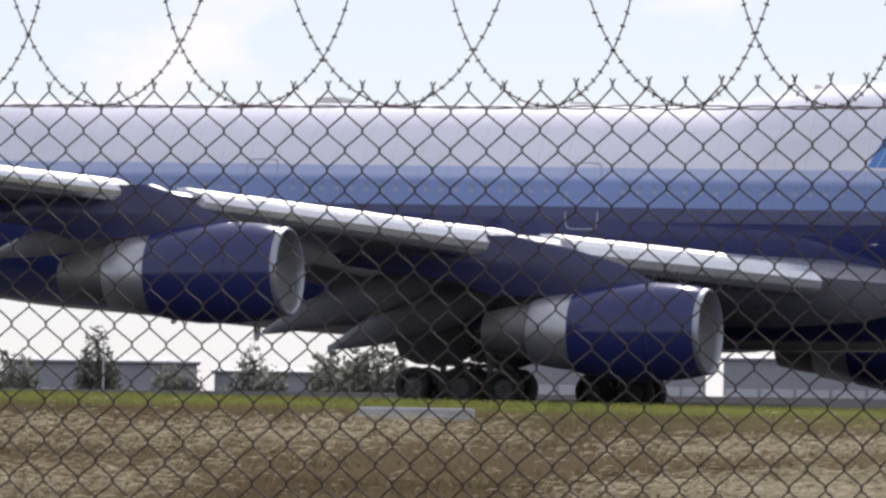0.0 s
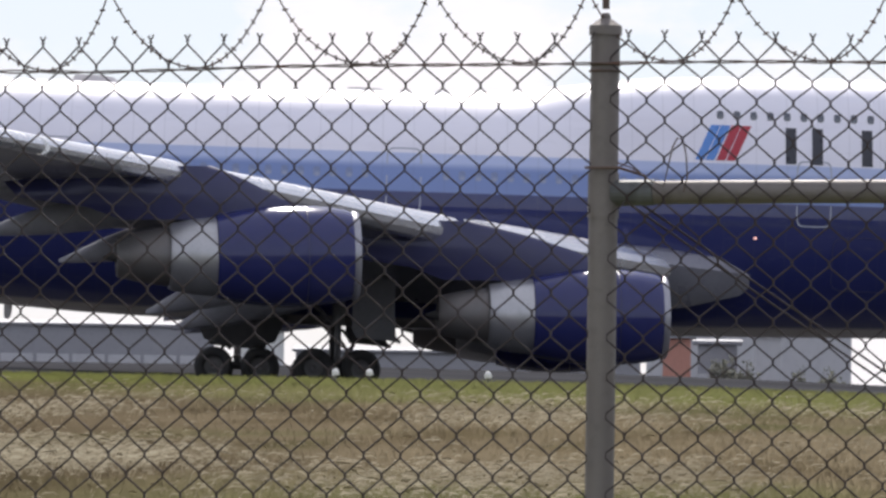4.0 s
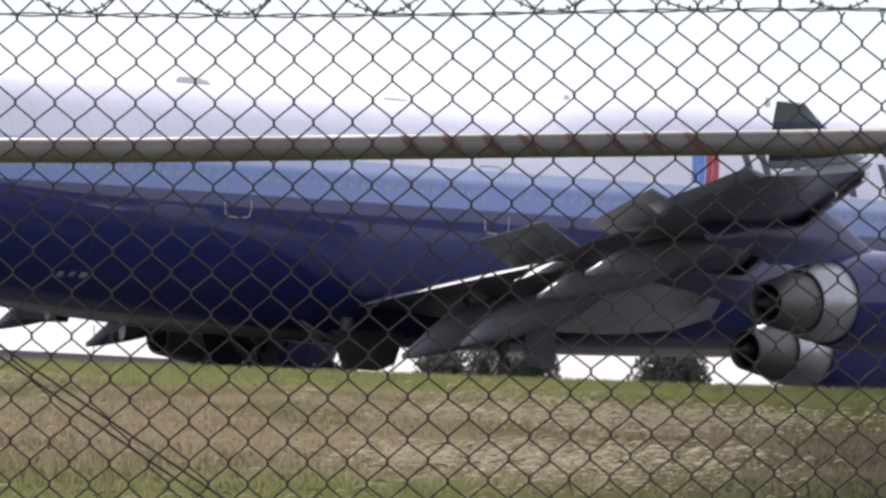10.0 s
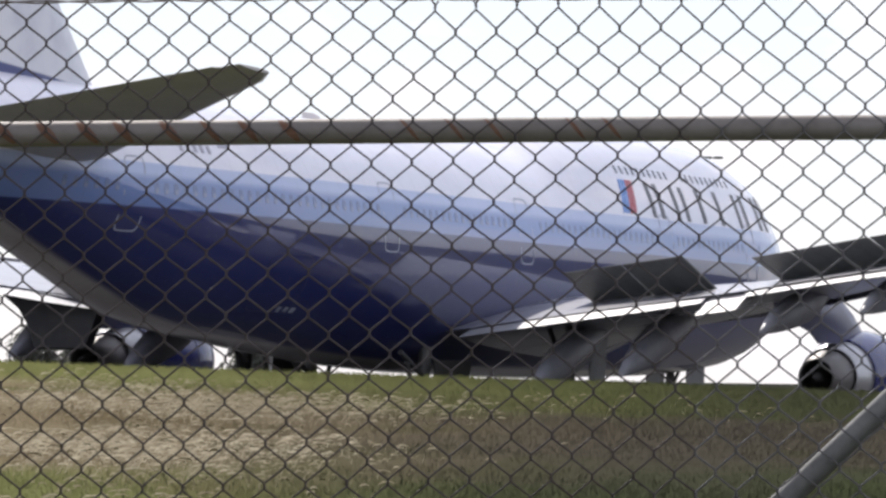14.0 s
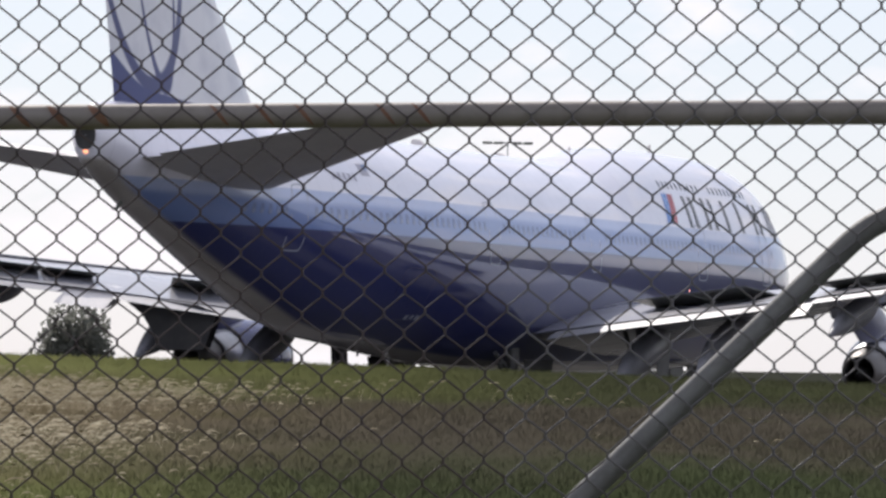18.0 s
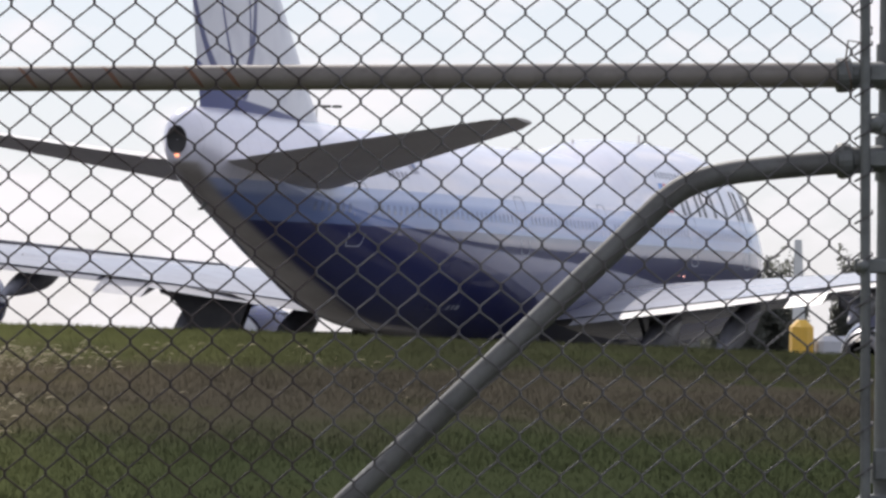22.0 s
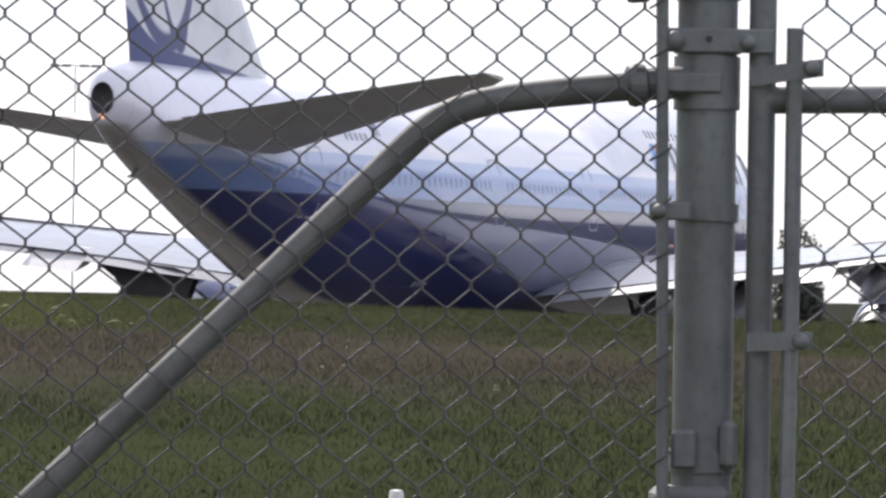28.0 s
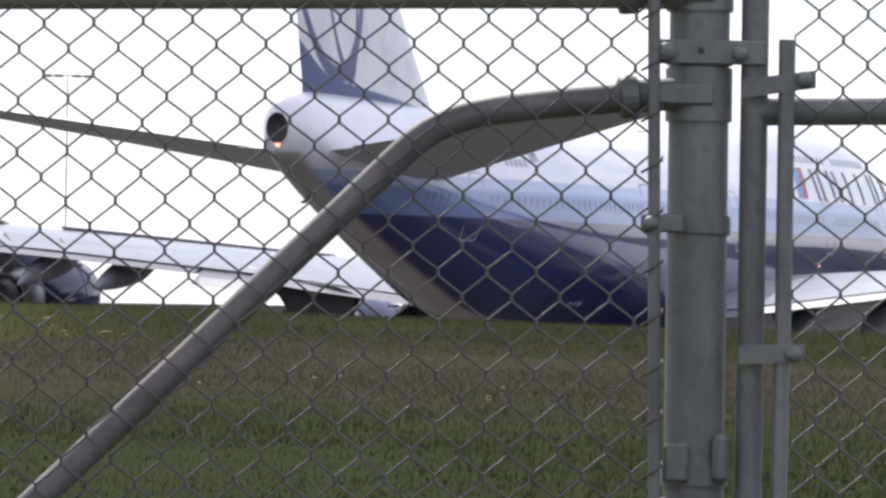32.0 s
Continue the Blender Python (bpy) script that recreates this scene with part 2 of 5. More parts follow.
def blades(name, dark, pale, through=0.45):
    """Leaf material with a tint per leaf and some light let through."""
    n = Nodes(name)
    g = n.add("ShaderNodeNewGeometry")
    c = n.mix(g.outputs["Random Per Island"], dark, pale)
    c = n.mix(n.math("MULTIPLY", n.step(n.noise(0.12, 3.0), 0.4, 0.6), 0.5), c, tuple(q * 0.7 for q in dark))
    m = n.done(c, 1.0)
    n.b.inputs["Specular IOR Level"].default_value = 0.0
    tr = n.add("ShaderNodeBsdfTranslucent")
    n.link(c, tr.inputs["Color"])
    ms = n.add("ShaderNodeMixShader")
    ms.inputs[0].default_value = through
    n.link(n.b.outputs[0], ms.inputs[1])
    n.link(tr.outputs[0], ms.inputs[2])
    n.link(ms.outputs[0], n.t.nodes["Material Output"].inputs["Surface"])
    return m


def glow(name, colour, power):
    n = Nodes(name)
    n.b.inputs["Emission Color"].default_value = (*colour, 1)
    n.b.inputs["Emission Strength"].default_value = power
    return n.done(colour, 0.4)


def dark_glass(name, dark=(0.05, 0.055, 0.07), pale=(0.11, 0.115, 0.13)):
    n = Nodes(name)
    c = n.mix(n.step(n.noise(3.0), 0.4, 0.7), dark, pale)
    return n.done(c, 0.2)


M = dict(
    hull=livery(), fin=fin_paint(), soil=grass_soil(),
    wing=worn("wing_grey", (0.30, 0.30, 0.34), (0.21, 0.21, 0.235), 0.30, 0.1, 0.6, 7.0, 0.6, 0.1, stretch=(1, 0.35, 1)),
    tailgrey=worn("tail_grey", (0.70, 0.67, 0.655), (0.56, 0.53, 0.52), 0.5, 0.0, 0.7, 7.0, 0.5),
    fairing=worn("fairing_grey", (0.26, 0.26, 0.29), (0.16, 0.16, 0.17), 0.45, 0.0, 0.8, 8.0, 0.6),
    slat=worn("slat_bright", (0.78, 0.78, 0.80), (0.62, 0.62, 0.64), 0.25, 0.8, 0.8, 9.0, 0.4, 0.05),
    panel=worn("spoiler_grey", (0.15, 0.155, 0.14), (0.09, 0.09, 0.085), 0.55, 0.0, 1.2, 12.0, 0.6),
    cowl=worn("cowl_blue", (0.022, 0.027, 0.120), (0.031, 0.034, 0.125), 0.13, 0.0, 0.9, 9.0, 0.5, 0.05),
    pylon=worn("pylon_blue", (0.032, 0.034, 0.105), (0.048, 0.049, 0.10), 0.34, 0.0, 0.9, 9.0, 0.5),
    lip=worn("bare_lip", (0.36, 0.36, 0.40), (0.27, 0.27, 0.28), 0.36, 0.6, 1.5, 14.0, 0.3, 0.03),
    silver=worn("bare_metal", (0.46, 0.46, 0.48), (0.33, 0.33, 0.34), 0.36, 0.75, 1.5, 14.0, 0.5, 0.06),
    core=worn("core_metal", (0.15, 0.145, 0.145), (0.15, 0.13, 0.12), 0.45, 0.5, 1.2, 12.0, 0.6),
    near_black=worn("near_black_matt", (0.022, 0.021, 0.022), (0.05, 0.047, 0.045), 0.7, 0.0, 2.0, 15.0, 0.6),
    fan=worn("fan_titanium", (0.14, 0.14, 0.15), (0.08, 0.08, 0.08), 0.4, 0.8, 2.0, 15.0, 0.5),
    tyre=worn("tyre_rubber", (0.025, 0.025, 0.026), (0.055, 0.05, 0.045), 0.75, 0.0, 3.0, 25.0, 0.6, 0.2),
    gear=worn("gear_grey", (0.11, 0.11, 0.11), (0.09, 0.08, 0.075), 0.5, 0.2, 2.0, 20.0, 0.7),
    door_paint=worn("gear_door_grey", (0.075, 0.075, 0.085), (0.05, 0.05, 0.05), 0.45, 0.0, 1.0, 10.0, 0.5),
    gear_door=worn("wing_gear_door_grey", (0.20, 0.20, 0.205), (0.13, 0.13, 0.13), 0.5, 0.0, 1.0, 10.0, 0.5),
    outline=worn("outline_grey", (0.36, 0.38, 0.45), (0.27, 0.29, 0.36), 0.5, 0.0, 2.0, 12.0, 0.4),
    pane=dark_glass("cabin_glass", (0.19, 0.24, 0.40), (0.30, 0.34, 0.46)),
    pane_dark=dark_glass("upper_cabin_glass", (0.11, 0.12, 0.15), (0.17, 0.18, 0.20)),
    winglet_blue=worn("winglet_mid_blue", (0.13, 0.19, 0.36), (0.16, 0.21, 0.36), 0.35, 0.0, 1.0, 9.0, 0.4),
    winglet_pale=worn("winglet_pale", (0.30, 0.37, 0.47), (0.36, 0.42, 0.50), 0.35, 0.0, 1.0, 9.0, 0.4),
    mark_dark=worn("marking_black", (0.030, 0.032, 0.045), (0.05, 0.05, 0.06), 0.3, 0.0, 1.0, 10.0, 0.3),
    mark_blue=worn("marking_blue", (0.10, 0.25, 0.62), (0.14, 0.29, 0.62), 0.3, 0.0, 1.0, 10.0, 0.3),
    mark_faint=worn("marking_faded", (0.34, 0.33, 0.40), (0.42, 0.41, 0.48), 0.35, 0.0, 1.0, 10.0, 0.3),
    mark_red=worn("marking_red", (0.42, 0.03, 0.055), (0.36, 0.04, 0.06), 0.3, 0.0, 1.0, 10.0, 0.3),
    beacon=glow("tail_light", (1.0, 0.40, 0.22), 1.6),
    lamp_red=glow("wing_light", (1.0, 0.55, 0.48), 1.2),
    wire=worn("rusted_wire", (0.050, 0.038, 0.040), (0.046, 0.028, 0.022), 0.6, 0.2, 6.0, 60.0, 0.7, 0.1, 0.001),
    zinc=worn("galvanised_wire", (0.108, 0.102, 0.108), (0.075, 0.066, 0.066), 0.5, 0.3, 6.0, 60.0, 0.7, 0.1, 0.001),
    barb=worn("rusty_barb_wire", (0.13, 0.11, 0.10), (0.16, 0.075, 0.045), 0.65, 0.3, 7.0, 60.0, 0.8, 0.1, 0.001),
    pipe=worn("galvanised_pipe", (0.185, 0.195, 0.195), (0.095, 0.095, 0.095), 0.55, 0.3, 9.0, 60.0, 0.8, 0.15, 0.001, stretch=(1, 1, 0.4)),
    # darker copy of the galvanised pipe, with the brace's shaded side in its colour
    brace=worn("shaded_pipe", (0.148, 0.148, 0.146), (0.085, 0.082, 0.080), 0.6, 0.2, 9.0, 60.0, 0.8, 0.15, 0.001),
    post=worn("weathered_post", (0.225, 0.203, 0.190), (0.155, 0.134, 0.120), 0.6, 0.2, 5.0, 50.0, 0.6, 0.15, 0.001, stretch=(1, 1, 0.3)),
    rust=worn("rust_stain", (0.15, 0.075, 0.05), (0.22, 0.12, 0.08), 0.8, 0.0, 20.0, 80.0, 0.6),
    concrete=worn("concrete", (0.50, 0.50, 0.50), (0.35, 0.34, 0.33), 0.85, 0.0, 1.5, 18.0, 0.6, 0.3),
    # leaf colour lightened and greyed: distance haze is mixed into it
    leaf=blades("haze_greyed_leaf", (0.15, 0.155, 0.135), (0.21, 0.215, 0.19), 0.75),
    bark=worn("bark", (0.14, 0.11, 0.08), (0.07, 0.055, 0.04), 0.9, 0.0, 2.0, 14.0, 0.6, 0.5, 0.03),
    straw=blades("dry_seed_grass", (0.25, 0.21, 0.14), (0.50, 0.45, 0.33), 0.0),
    turf=turf("rough_turf"),
    # mast grey lightened to paint in the haze before it
    haze_pale_mast=worn("haze_pale_mast", (0.55, 0.56, 0.58), (0.42, 0.43, 0.45), 0.5, 0.0, 1.0, 9.0, 0.4),
    liner=worn("intake_liner", (0.34, 0.33, 0.34), (0.24, 0.23, 0.23), 0.45, 0.1, 2.0, 15.0, 0.5),
    cladding=worn("hangar_cladding", (0.31, 0.31, 0.34), (0.24, 0.24, 0.265), 0.6, 0.0, 0.1, 1.5, 0.5),
    pale_block=worn("pale_render", (0.52, 0.52, 0.55), (0.42, 0.42, 0.45), 0.7, 0.0, 0.1, 1.5, 0.5),
    # red made pinkish so that its colour holds the haze
    brick_red=worn("haze_paled_red_cladding", (0.50, 0.24, 0.19), (0.42, 0.20, 0.16), 0.6, 0.0, 0.3, 3.0, 0.4),
    orange=worn("orange_cladding", (0.58, 0.25, 0.15), (0.5, 0.21, 0.13), 0.6, 0.0, 0.3, 3.0, 0.4),
    glassfar=dark_glass("far_window"),
    yellow=worn("yellow_paint", (0.75, 0.45, 0.06), (0.55, 0.32, 0.06), 0.5, 0.0, 0.8, 6.0, 0.4),
    white=worn("white_paint", (0.75, 0.75, 0.74), (0.55, 0.55, 0.54), 0.5, 0.0, 1.0, 9.0, 0.4),
)


M["wing"].node_tree.nodes["Principled BSDF"].inputs["Coat Weight"].default_value = 0.6
M["wing"].node_tree.nodes["Principled BSDF"].inputs["Coat Roughness"].default_value = 0.15


def apron_surface():
    """Asphalt that gives way to pale concrete slabs towards the apron."""
    n = Nodes("taxiway_paving")
    co = n.co()
    sep = n.add("ShaderNodeSeparateXYZ")
    n.link(co, sep.inputs[0])
    a, b = n.noise(0.1, 4.0, vec=co), n.noise(3.0, 4.0, vec=co)
    dark = n.mix(n.step(a, 0.35, 0.7), (0.065, 0.065, 0.07), (0.045, 0.045, 0.048))
    pale = n.mix(n.step(a, 0.35, 0.7), (0.085, 0.083, 0.08), (0.065, 0.064, 0.062))
    c = n.mix(n.step(sep.outputs[0], 4.0, 5.0), dark, pale)
    c = n.mix(n.math("MULTIPLY", n.step(b, 0.5, 0.8), 0.2), c, (0.04, 0.04, 0.04))
    n.bump(b, 0.3, 0.005)
    n.b.inputs["Specular IOR Level"].default_value = 0.0
    return n.done(c, 0.95)


M["apron"] = apron_surface()


# ---- mesh helpers ----
def mesh_of(name, verts, faces, material=None, smooth=False):
    me = bpy.data.meshes.new(name)
    me.from_pydata([tuple(v) for v in verts], [], [tuple(f) for f in faces])
    if material:
        me.materials.append(material)
    if smooth:
        me.shade_smooth()
    me.update()
    return me


class Geo:
    """Collects vertices and faces of one mesh."""

    def __init__(self):
        self.v, self.f = [], []

    def put(self, verts, faces):
        k = len(self.v)
        self.v += [tuple(q) for q in verts]
        self.f += [tuple(i + k for i in q) for q in faces]
        return self

    def box(self, lo, hi, cut=0.0):
        """A box with its vertical and horizontal edges cut back a little."""
        bm = bmesh.new()
        bmesh.ops.create_cube(bm, size=1.0)
        c = [(a + b) / 2 for a, b in zip(lo, hi)]
        d = [abs(b - a) for a, b in zip(lo, hi)]
        for q in bm.verts:
            q.co = Vector([c[i] + q.co[i] * d[i] for i in range(3)])
        if cut > 0:
            bmesh.ops.bevel(bm, geom=bm.edges[:], offset=min(cut, min(d) * 0.45), segments=1, affect="EDGES")
        bm.verts.index_update()
        self.put([q.co[:] for q in bm.verts], [[w.index for w in f.verts] for f in bm.faces])
        bm.free()
        return self

    def rings(self, rings, close=True, caps=True):
        n = len(rings[0])
        faces = []
        for i in range(len(rings) - 1):
            for j in range(n if close else n - 1):
                a, b = i * n + j, i * n + (j + 1) % n
                faces.append((a, b, b + n, a + n))
        if caps and close:
            faces.append(tuple(range(n))[::-1])
            faces.append(tuple(range((len(rings) - 1) * n, len(rings) * n)))
        return self.put([p for r in rings for p in r], faces)

    def tube(self, path, radius, sides=10, caps=True):
        pts = [Vector(p) for p in path]
        rad = radius if isinstance(radius, (list, tuple)) else [radius] * len(pts)
        out = []
        up = None
        for i, p in enumerate(pts):
            d = (pts[min(i + 1, len(pts) - 1)] - pts[max(i - 1, 0)]).normalized()
            if up is None:
                up = Vector((0, 0, 1)) if abs(d.z) < 0.9 else Vector((0, 1, 0))
            s = d.cross(up).normalized()
            up = s.cross(d).normalized()
            out.append([p + (s * math.cos(a) + up * math.sin(a)) * rad[i] for a in [2 * math.pi * j / sides for j in range(sides)]])
        return self.rings(out, True, caps)

    def spin(self, profile, centre, axis="x", sides=40, caps=False, squash=1.0):
        """Turns (along, radius) pairs round an axis through centre."""
        out = []
        for s, r in profile:
            ring = []
            for j in range(sides):
                a = 2 * math.pi * j / sides
                c, d = r * math.cos(a), r * math.sin(a) * squash
                ring.append({"x": (centre[0] + s, centre[1] + c, centre[2] + d), "y": (centre[0] + c, centre[1] + s, centre[2] + d), "z": (centre[0] + c, centre[1] + d, centre[2] + s)}[axis])
            out.append(ring)
        return self.rings(out, True, caps)

    def mesh(self, name, material, smooth=False):
        return mesh_of(name, self.v, self.f, material, smooth)


def part(name, geo, material, parent, label="", smooth=False):
    """Links a Geo, a bmesh or a mesh as ONE object under a thing or a part."""
    if isinstance(geo, Geo):
        me = geo.mesh(name, material, smooth)
    else:
        me = geo
    ob = new(name, me)
    ob.parent = parent
    if label:
        ob["label"] = label
    return ob


def thing(name, label, category, group="", kind="", at=(0, 0, 0)):
    ob = new(name)
    ob.empty_display_size = 0.3
    ob.location = at
    return tagged(ob, label, category, group, kind)


def solid(name, geo, material, label, category, group="", kind="", smooth=False):
    me = geo.mesh(name, material, smooth) if isinstance(geo, Geo) else geo
    return tagged(new(name, me), label, category, group, kind)


def sharp(ob, angle=35):
    """Smooth shading with creases kept."""
    me = ob.data
    me.shade_smooth()
    me.set_sharp_from_angle(angle=radians(angle))
    return ob


def ease(a, b, x):
    u = min(1.0, max(0.0, (x - a) / (b - a)))
    return u * u * (3 - 2 * u)


def table(x, xs, ys):
    return float(np.interp(x, xs, ys))


# ---- ground ----
CREST_AZ = (-0.9, -0.43, -0.29, -0.20, -0.11, -0.03, 0.03, 0.08, 0.14, 0.3, 0.9)
CREST_Z = (2.4, 2.34, 2.20, 2.14, 1.88, 1.64, 1.51, 1.36, 1.16, 0.88, 0.8)
CREST_R = 130.0


def taxi_z(x, y):
    """Height of the paved ground on which the aircraft rolls."""
    u = max(-72.0, min(60.0, x))
    fall = -0.0854 * u - 0.000598 * u * u if u < 0 else -0.079 * u
    return -0.354 + fall + 0.0096 * (min(y, 260) - 200)


def ground_z(x, y):
    r, az = math.hypot(x, y), math.atan2(x, y)
    c = table(az, CREST_AZ, CREST_Z)
    if y < 0 or abs(az) > 1.2:
        return 0.0
    fade = 1 - ease(0.8, 1.2, abs(az))
    rise = c * ease(25, CREST_R + 12, r) * fade
    if r <= CREST_R:
        return rise
    t = taxi_z(x, y) * fade
    z = rise + (t - rise) * ease(CREST_R, 160, r)
    return z + (-2.5 - z) * ease(300, 420, r)


def make_ground():
    radii = [0.0, 4, 8, 14, 20, 26] + [30 + 4 * i for i in range(24)] + [126, 129, 132, 136, 140, 145, 150, 156, 162, 170, 180, 190, 200, 212, 225, 240, 260, 280, 300, 330, 360, 400, 440, 600, 900, 1500, 2500, 4500]
    azs = [-math.pi + math.pi * 2 * i / 28 for i in range(10)] + [-0.9 + 1.8 * i / 110 for i in range(111)]
    azs += [math.pi - math.pi * 2 * i / 28 for i in range(9, 0, -1)]
    azs = sorted(set(round(a, 5) for a in azs))
    g = Geo()
    rings = []
    for r in radii[1:]:
        ring = []
        for a in azs:
            x, y = r * math.sin(a), r * math.cos(a)
            z = ground_z(x, y)
            if 26 < r < 126:
                z += 0.05 * noise.noise((x * 0.15, y * 0.15, 3.0))
            ring.append((x, y, z))
        rings.append(ring)
    g.rings(rings, True, False)
    n = len(azs)
    k = len(g.v)
    g.v.append((0, 0, 0))
    g.f += [(k, (j + 1) % n, j) for j in range(n)]
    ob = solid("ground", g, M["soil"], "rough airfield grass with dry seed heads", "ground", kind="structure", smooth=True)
    return ob


make_ground()
# paved taxiway, a thin sheet over the soil beyond the crest
g = Geo()
rings = []
for r in [152, 160, 168, 175, 185, 195, 205, 215, 225, 240, 255, 275, 290]:
    rings.append([(r * math.sin(a), r * math.cos(a), ground_z(r * math.sin(a), r * math.cos(a)) + 0.03) for a in [-0.8 + 1.6 * i / 70 for i in range(71)]])
g.rings(rings, False, False)
solid("taxiway", g, M["apron"], "grey asphalt taxiway behind the grass bank", "taxiway", kind="structure", smooth=True)


# ---- the airliner: four-engined, with a raised upper deck; s runs back from the nose, y to its right ----
S_REF = 33.0
aircraft = thing("airliner", "large four-engined airliner, white over dark blue, taxiing behind the grass bank", "aircraft")


def at(s, y, z):
    return (S_REF - s, -y, z)


F_S = (0, 0.35, 1, 2.2, 3.6, 5.2, 7, 9, 12, 16, 20, 22, 24, 26, 28, 34, 40, 44, 47, 50, 53, 56, 59, 62, 64.5, 66.6, 67.7, 68.15, 68.40, 68.5)
F_W = (0.12, 0.92, 1.58, 2.28, 2.76, 3.03, 3.15, 3.22, 3.25, 3.25, 3.25, 3.25, 3.25, 3.25, 3.25, 3.25, 3.25, 3.25, 3.16, 2.95, 2.64, 2.28, 1.93, 1.54, 1.20, 0.93, 0.72, 0.58, 0.42, 0.32)
F_B = (5.10, 4.20, 3.40, 2.74, 2.38, 2.12, 1.96, 1.84, 1.72, 1.62, 1.53, 1.50, 1.48, 1.48, 1.48, 1.50, 1.67, 1.94, 2.18, 2.36, 2.74, 3.50, 4.30, 5.16, 5.86, 6.54, 7.02, 7.22, 7.42, 7.62)
F_T = (5.45, 6.1, 6.85, 7.75, 8.65, 9.35, 9.72, 9.86, 9.92, 9.92, 9.86, 9.76, 9.52, 9.22, 9.08, 9.05, 9.05, 9.05, 9.06, 9.08, 9.10, 9.14, 9.18, 9.22, 9.22, 9.18, 9.08, 8.95, 8.74, 8.52)
F_M = (5.35, 5.3, 5.25, 5.2, 5.2, 5.22, 5.25, 5.3, 5.35, 5.4, 5.4, 5.4, 5.4, 5.4, 5.4, 5.4, 5.4, 5.42, 5.48, 5.62, 5.85, 6.15, 6.55, 7.0, 7.4, 7.75, 7.98, 8.05, 8.06, 8.07)
# crown of the main lobe, below the narrower upper deck
L_S = (0, 1, 2.2, 3.6, 5.2, 7, 9, 12, 16, 30)
L_T = (5.45, 6.75, 7.5, 8.1, 8.5, 8.8, 8.95, 9.03, 9.05, 9.05)


def section(s):
    """Half width, keel, crown and widest height of the body at station s, eased between the table's stations."""
    if 3 < s < 67:
        return [sum(table(s + d, F_S, c) * k for d, k in ((-0.8, 0.25), (0, 0.5), (0.8, 0.25))) for c in (F_W, F_B, F_T, F_M)]
    return [table(s, F_S, c) for c in (F_W, F_B, F_T, F_M)]


def half_width(s, z):
    """Half width at station s and height z: a round main lobe and, forward, the narrower upper deck lobe on it."""
    w, zb, zt, zm = section(s)
    if z <= zm:
        p = 2.0 - 0.22 * ease(47, 57, s)
        return w * max(0.0, 1 - min(1.0, (zm - z) / (zm - zb)) ** p) ** (1 / p)
    zl = min(zt, table(s, L_S, L_T)) if s < 30 else zt
    main = w * math.sqrt(max(0.0, 1 - ((z - zm) / (zl - zm)) ** 2))
    if zt - zl < 0.02:
        return main
    zc = zm + 0.55 * (zl - zm)
    deck = 0.80 * w * math.sqrt(max(0.0, 1 - ((z - zc) / (zt - zc)) ** 2)) * ease(0.0, 0.35, zt - zl) if z > 2 * zc - zt else 0.0
    return (main ** 9 + deck ** 9) ** (1 / 9)


def skin(s, z, side=1):
    """Half width of the body at station s and height z, and the outward normal there."""
    w, zb, zt, zm = section(s)
    z = max(zb + 0.004, min(zt - 0.004, z))
    y = half_width(s, z)
    slope = (half_width(s, min(zt - 0.002, z + 0.02)) - half_width(s, max(zb + 0.002, z - 0.02))) / 0.04
    nrm = Vector((0, 1.0, -slope)).normalized()
    return y, Vector((0, -side * nrm.y, nrm.z))


def make_body():
    g = Geo()
    st = sorted(set([round(q, 3) for q in list(F_S) + list(np.arange(10, 68, 1.0))]))
    rings = []
    for s in st:
        w, zb, zt, zm = section(s)
        ring = []
        for j in range(64):
            a = 2 * math.pi * j / 64
            d = -math.cos(a)
            z = zm + d * ((zt - zm) if d > 0 else (zm - zb))
            y = half_width(s, z) if 0 < j < 64 and j != 32 else 0.0
            ring.append(at(s, y if j <= 32 else -y, z))
        rings.append(ring)
    g.rings(rings)
    body = part("fuselage", g, M["hull"], aircraft, "white over dark blue painted fuselage with grey belly", True)
    sharp(body, 50)
    return body


fuselage = make_body()

# auxiliary power exhaust, tail light
part("exhaust_pipe", Geo().spin([(0.35, 0.28), (-0.03, 0.325), (-0.06, 0.32), (-0.05, 0.30), (-0.03, 0.295), (-0.02, 0.01)], at(68.5, 0, 8.07), "x", 24, squash=1.36), M["near_black"], fuselage, "sooty exhaust opening", True)
part("tail_light", Geo().spin([(-0.06, 0.02), (-0.04, 0.07), (0.05, 0.09), (0.12, 0.02)], at(68.47, 0, 7.60), "x", 14), M["beacon"], fuselage, "lit amber tail lamp", True)

# crown and belly antennas
for s, z0, length, high in ((38.95, 9.04, 1.5, 0.20), (23.2, 9.42, 0.35, 0.30), (13.5, 9.88, 0.3, 0.36), (30.5, 9.08, 1.2, 0.06), (42.1, 1.86, 0.28, -0.48), (45.1, 2.06, 0.24, -0.20)):
    g = Geo()
    r = []
    for k, f in ((0, 1.0), (0.7, 0.85), (1.0, 0.55)):
        c = length * f
        x0 = s + (length - c) * 0.8
        r.append([at(x0 + c * u, 0.04 * v, z0 + high * k) for u, v in ((0, 0), (0.3, 1), (1, 0), (0.3, -1))])
    g.rings(r)
    part("antenna", g, M["tailgrey"], fuselage)

# cabin windows: one small pane with a rounded frame, shared
wm = Geo()
ring0, ring1 = [], []
for j in range(12):
    a = 2 * math.pi * j / 12
    c, d = math.cos(a), math.sin(a)
    c, d = (abs(c) ** 0.6) * (1 if c > 0 else -1), (abs(d) ** 0.6) * (1 if d > 0 else -1)
    ring0.append((0.115 * c, 0.165 * d, -0.02))
    ring1.append((0.110 * c, 0.160 * d, 0.006))
wm.rings([ring0, ring1], True, True)
win_mesh = wm.mesh("window_pane", M["pane"])
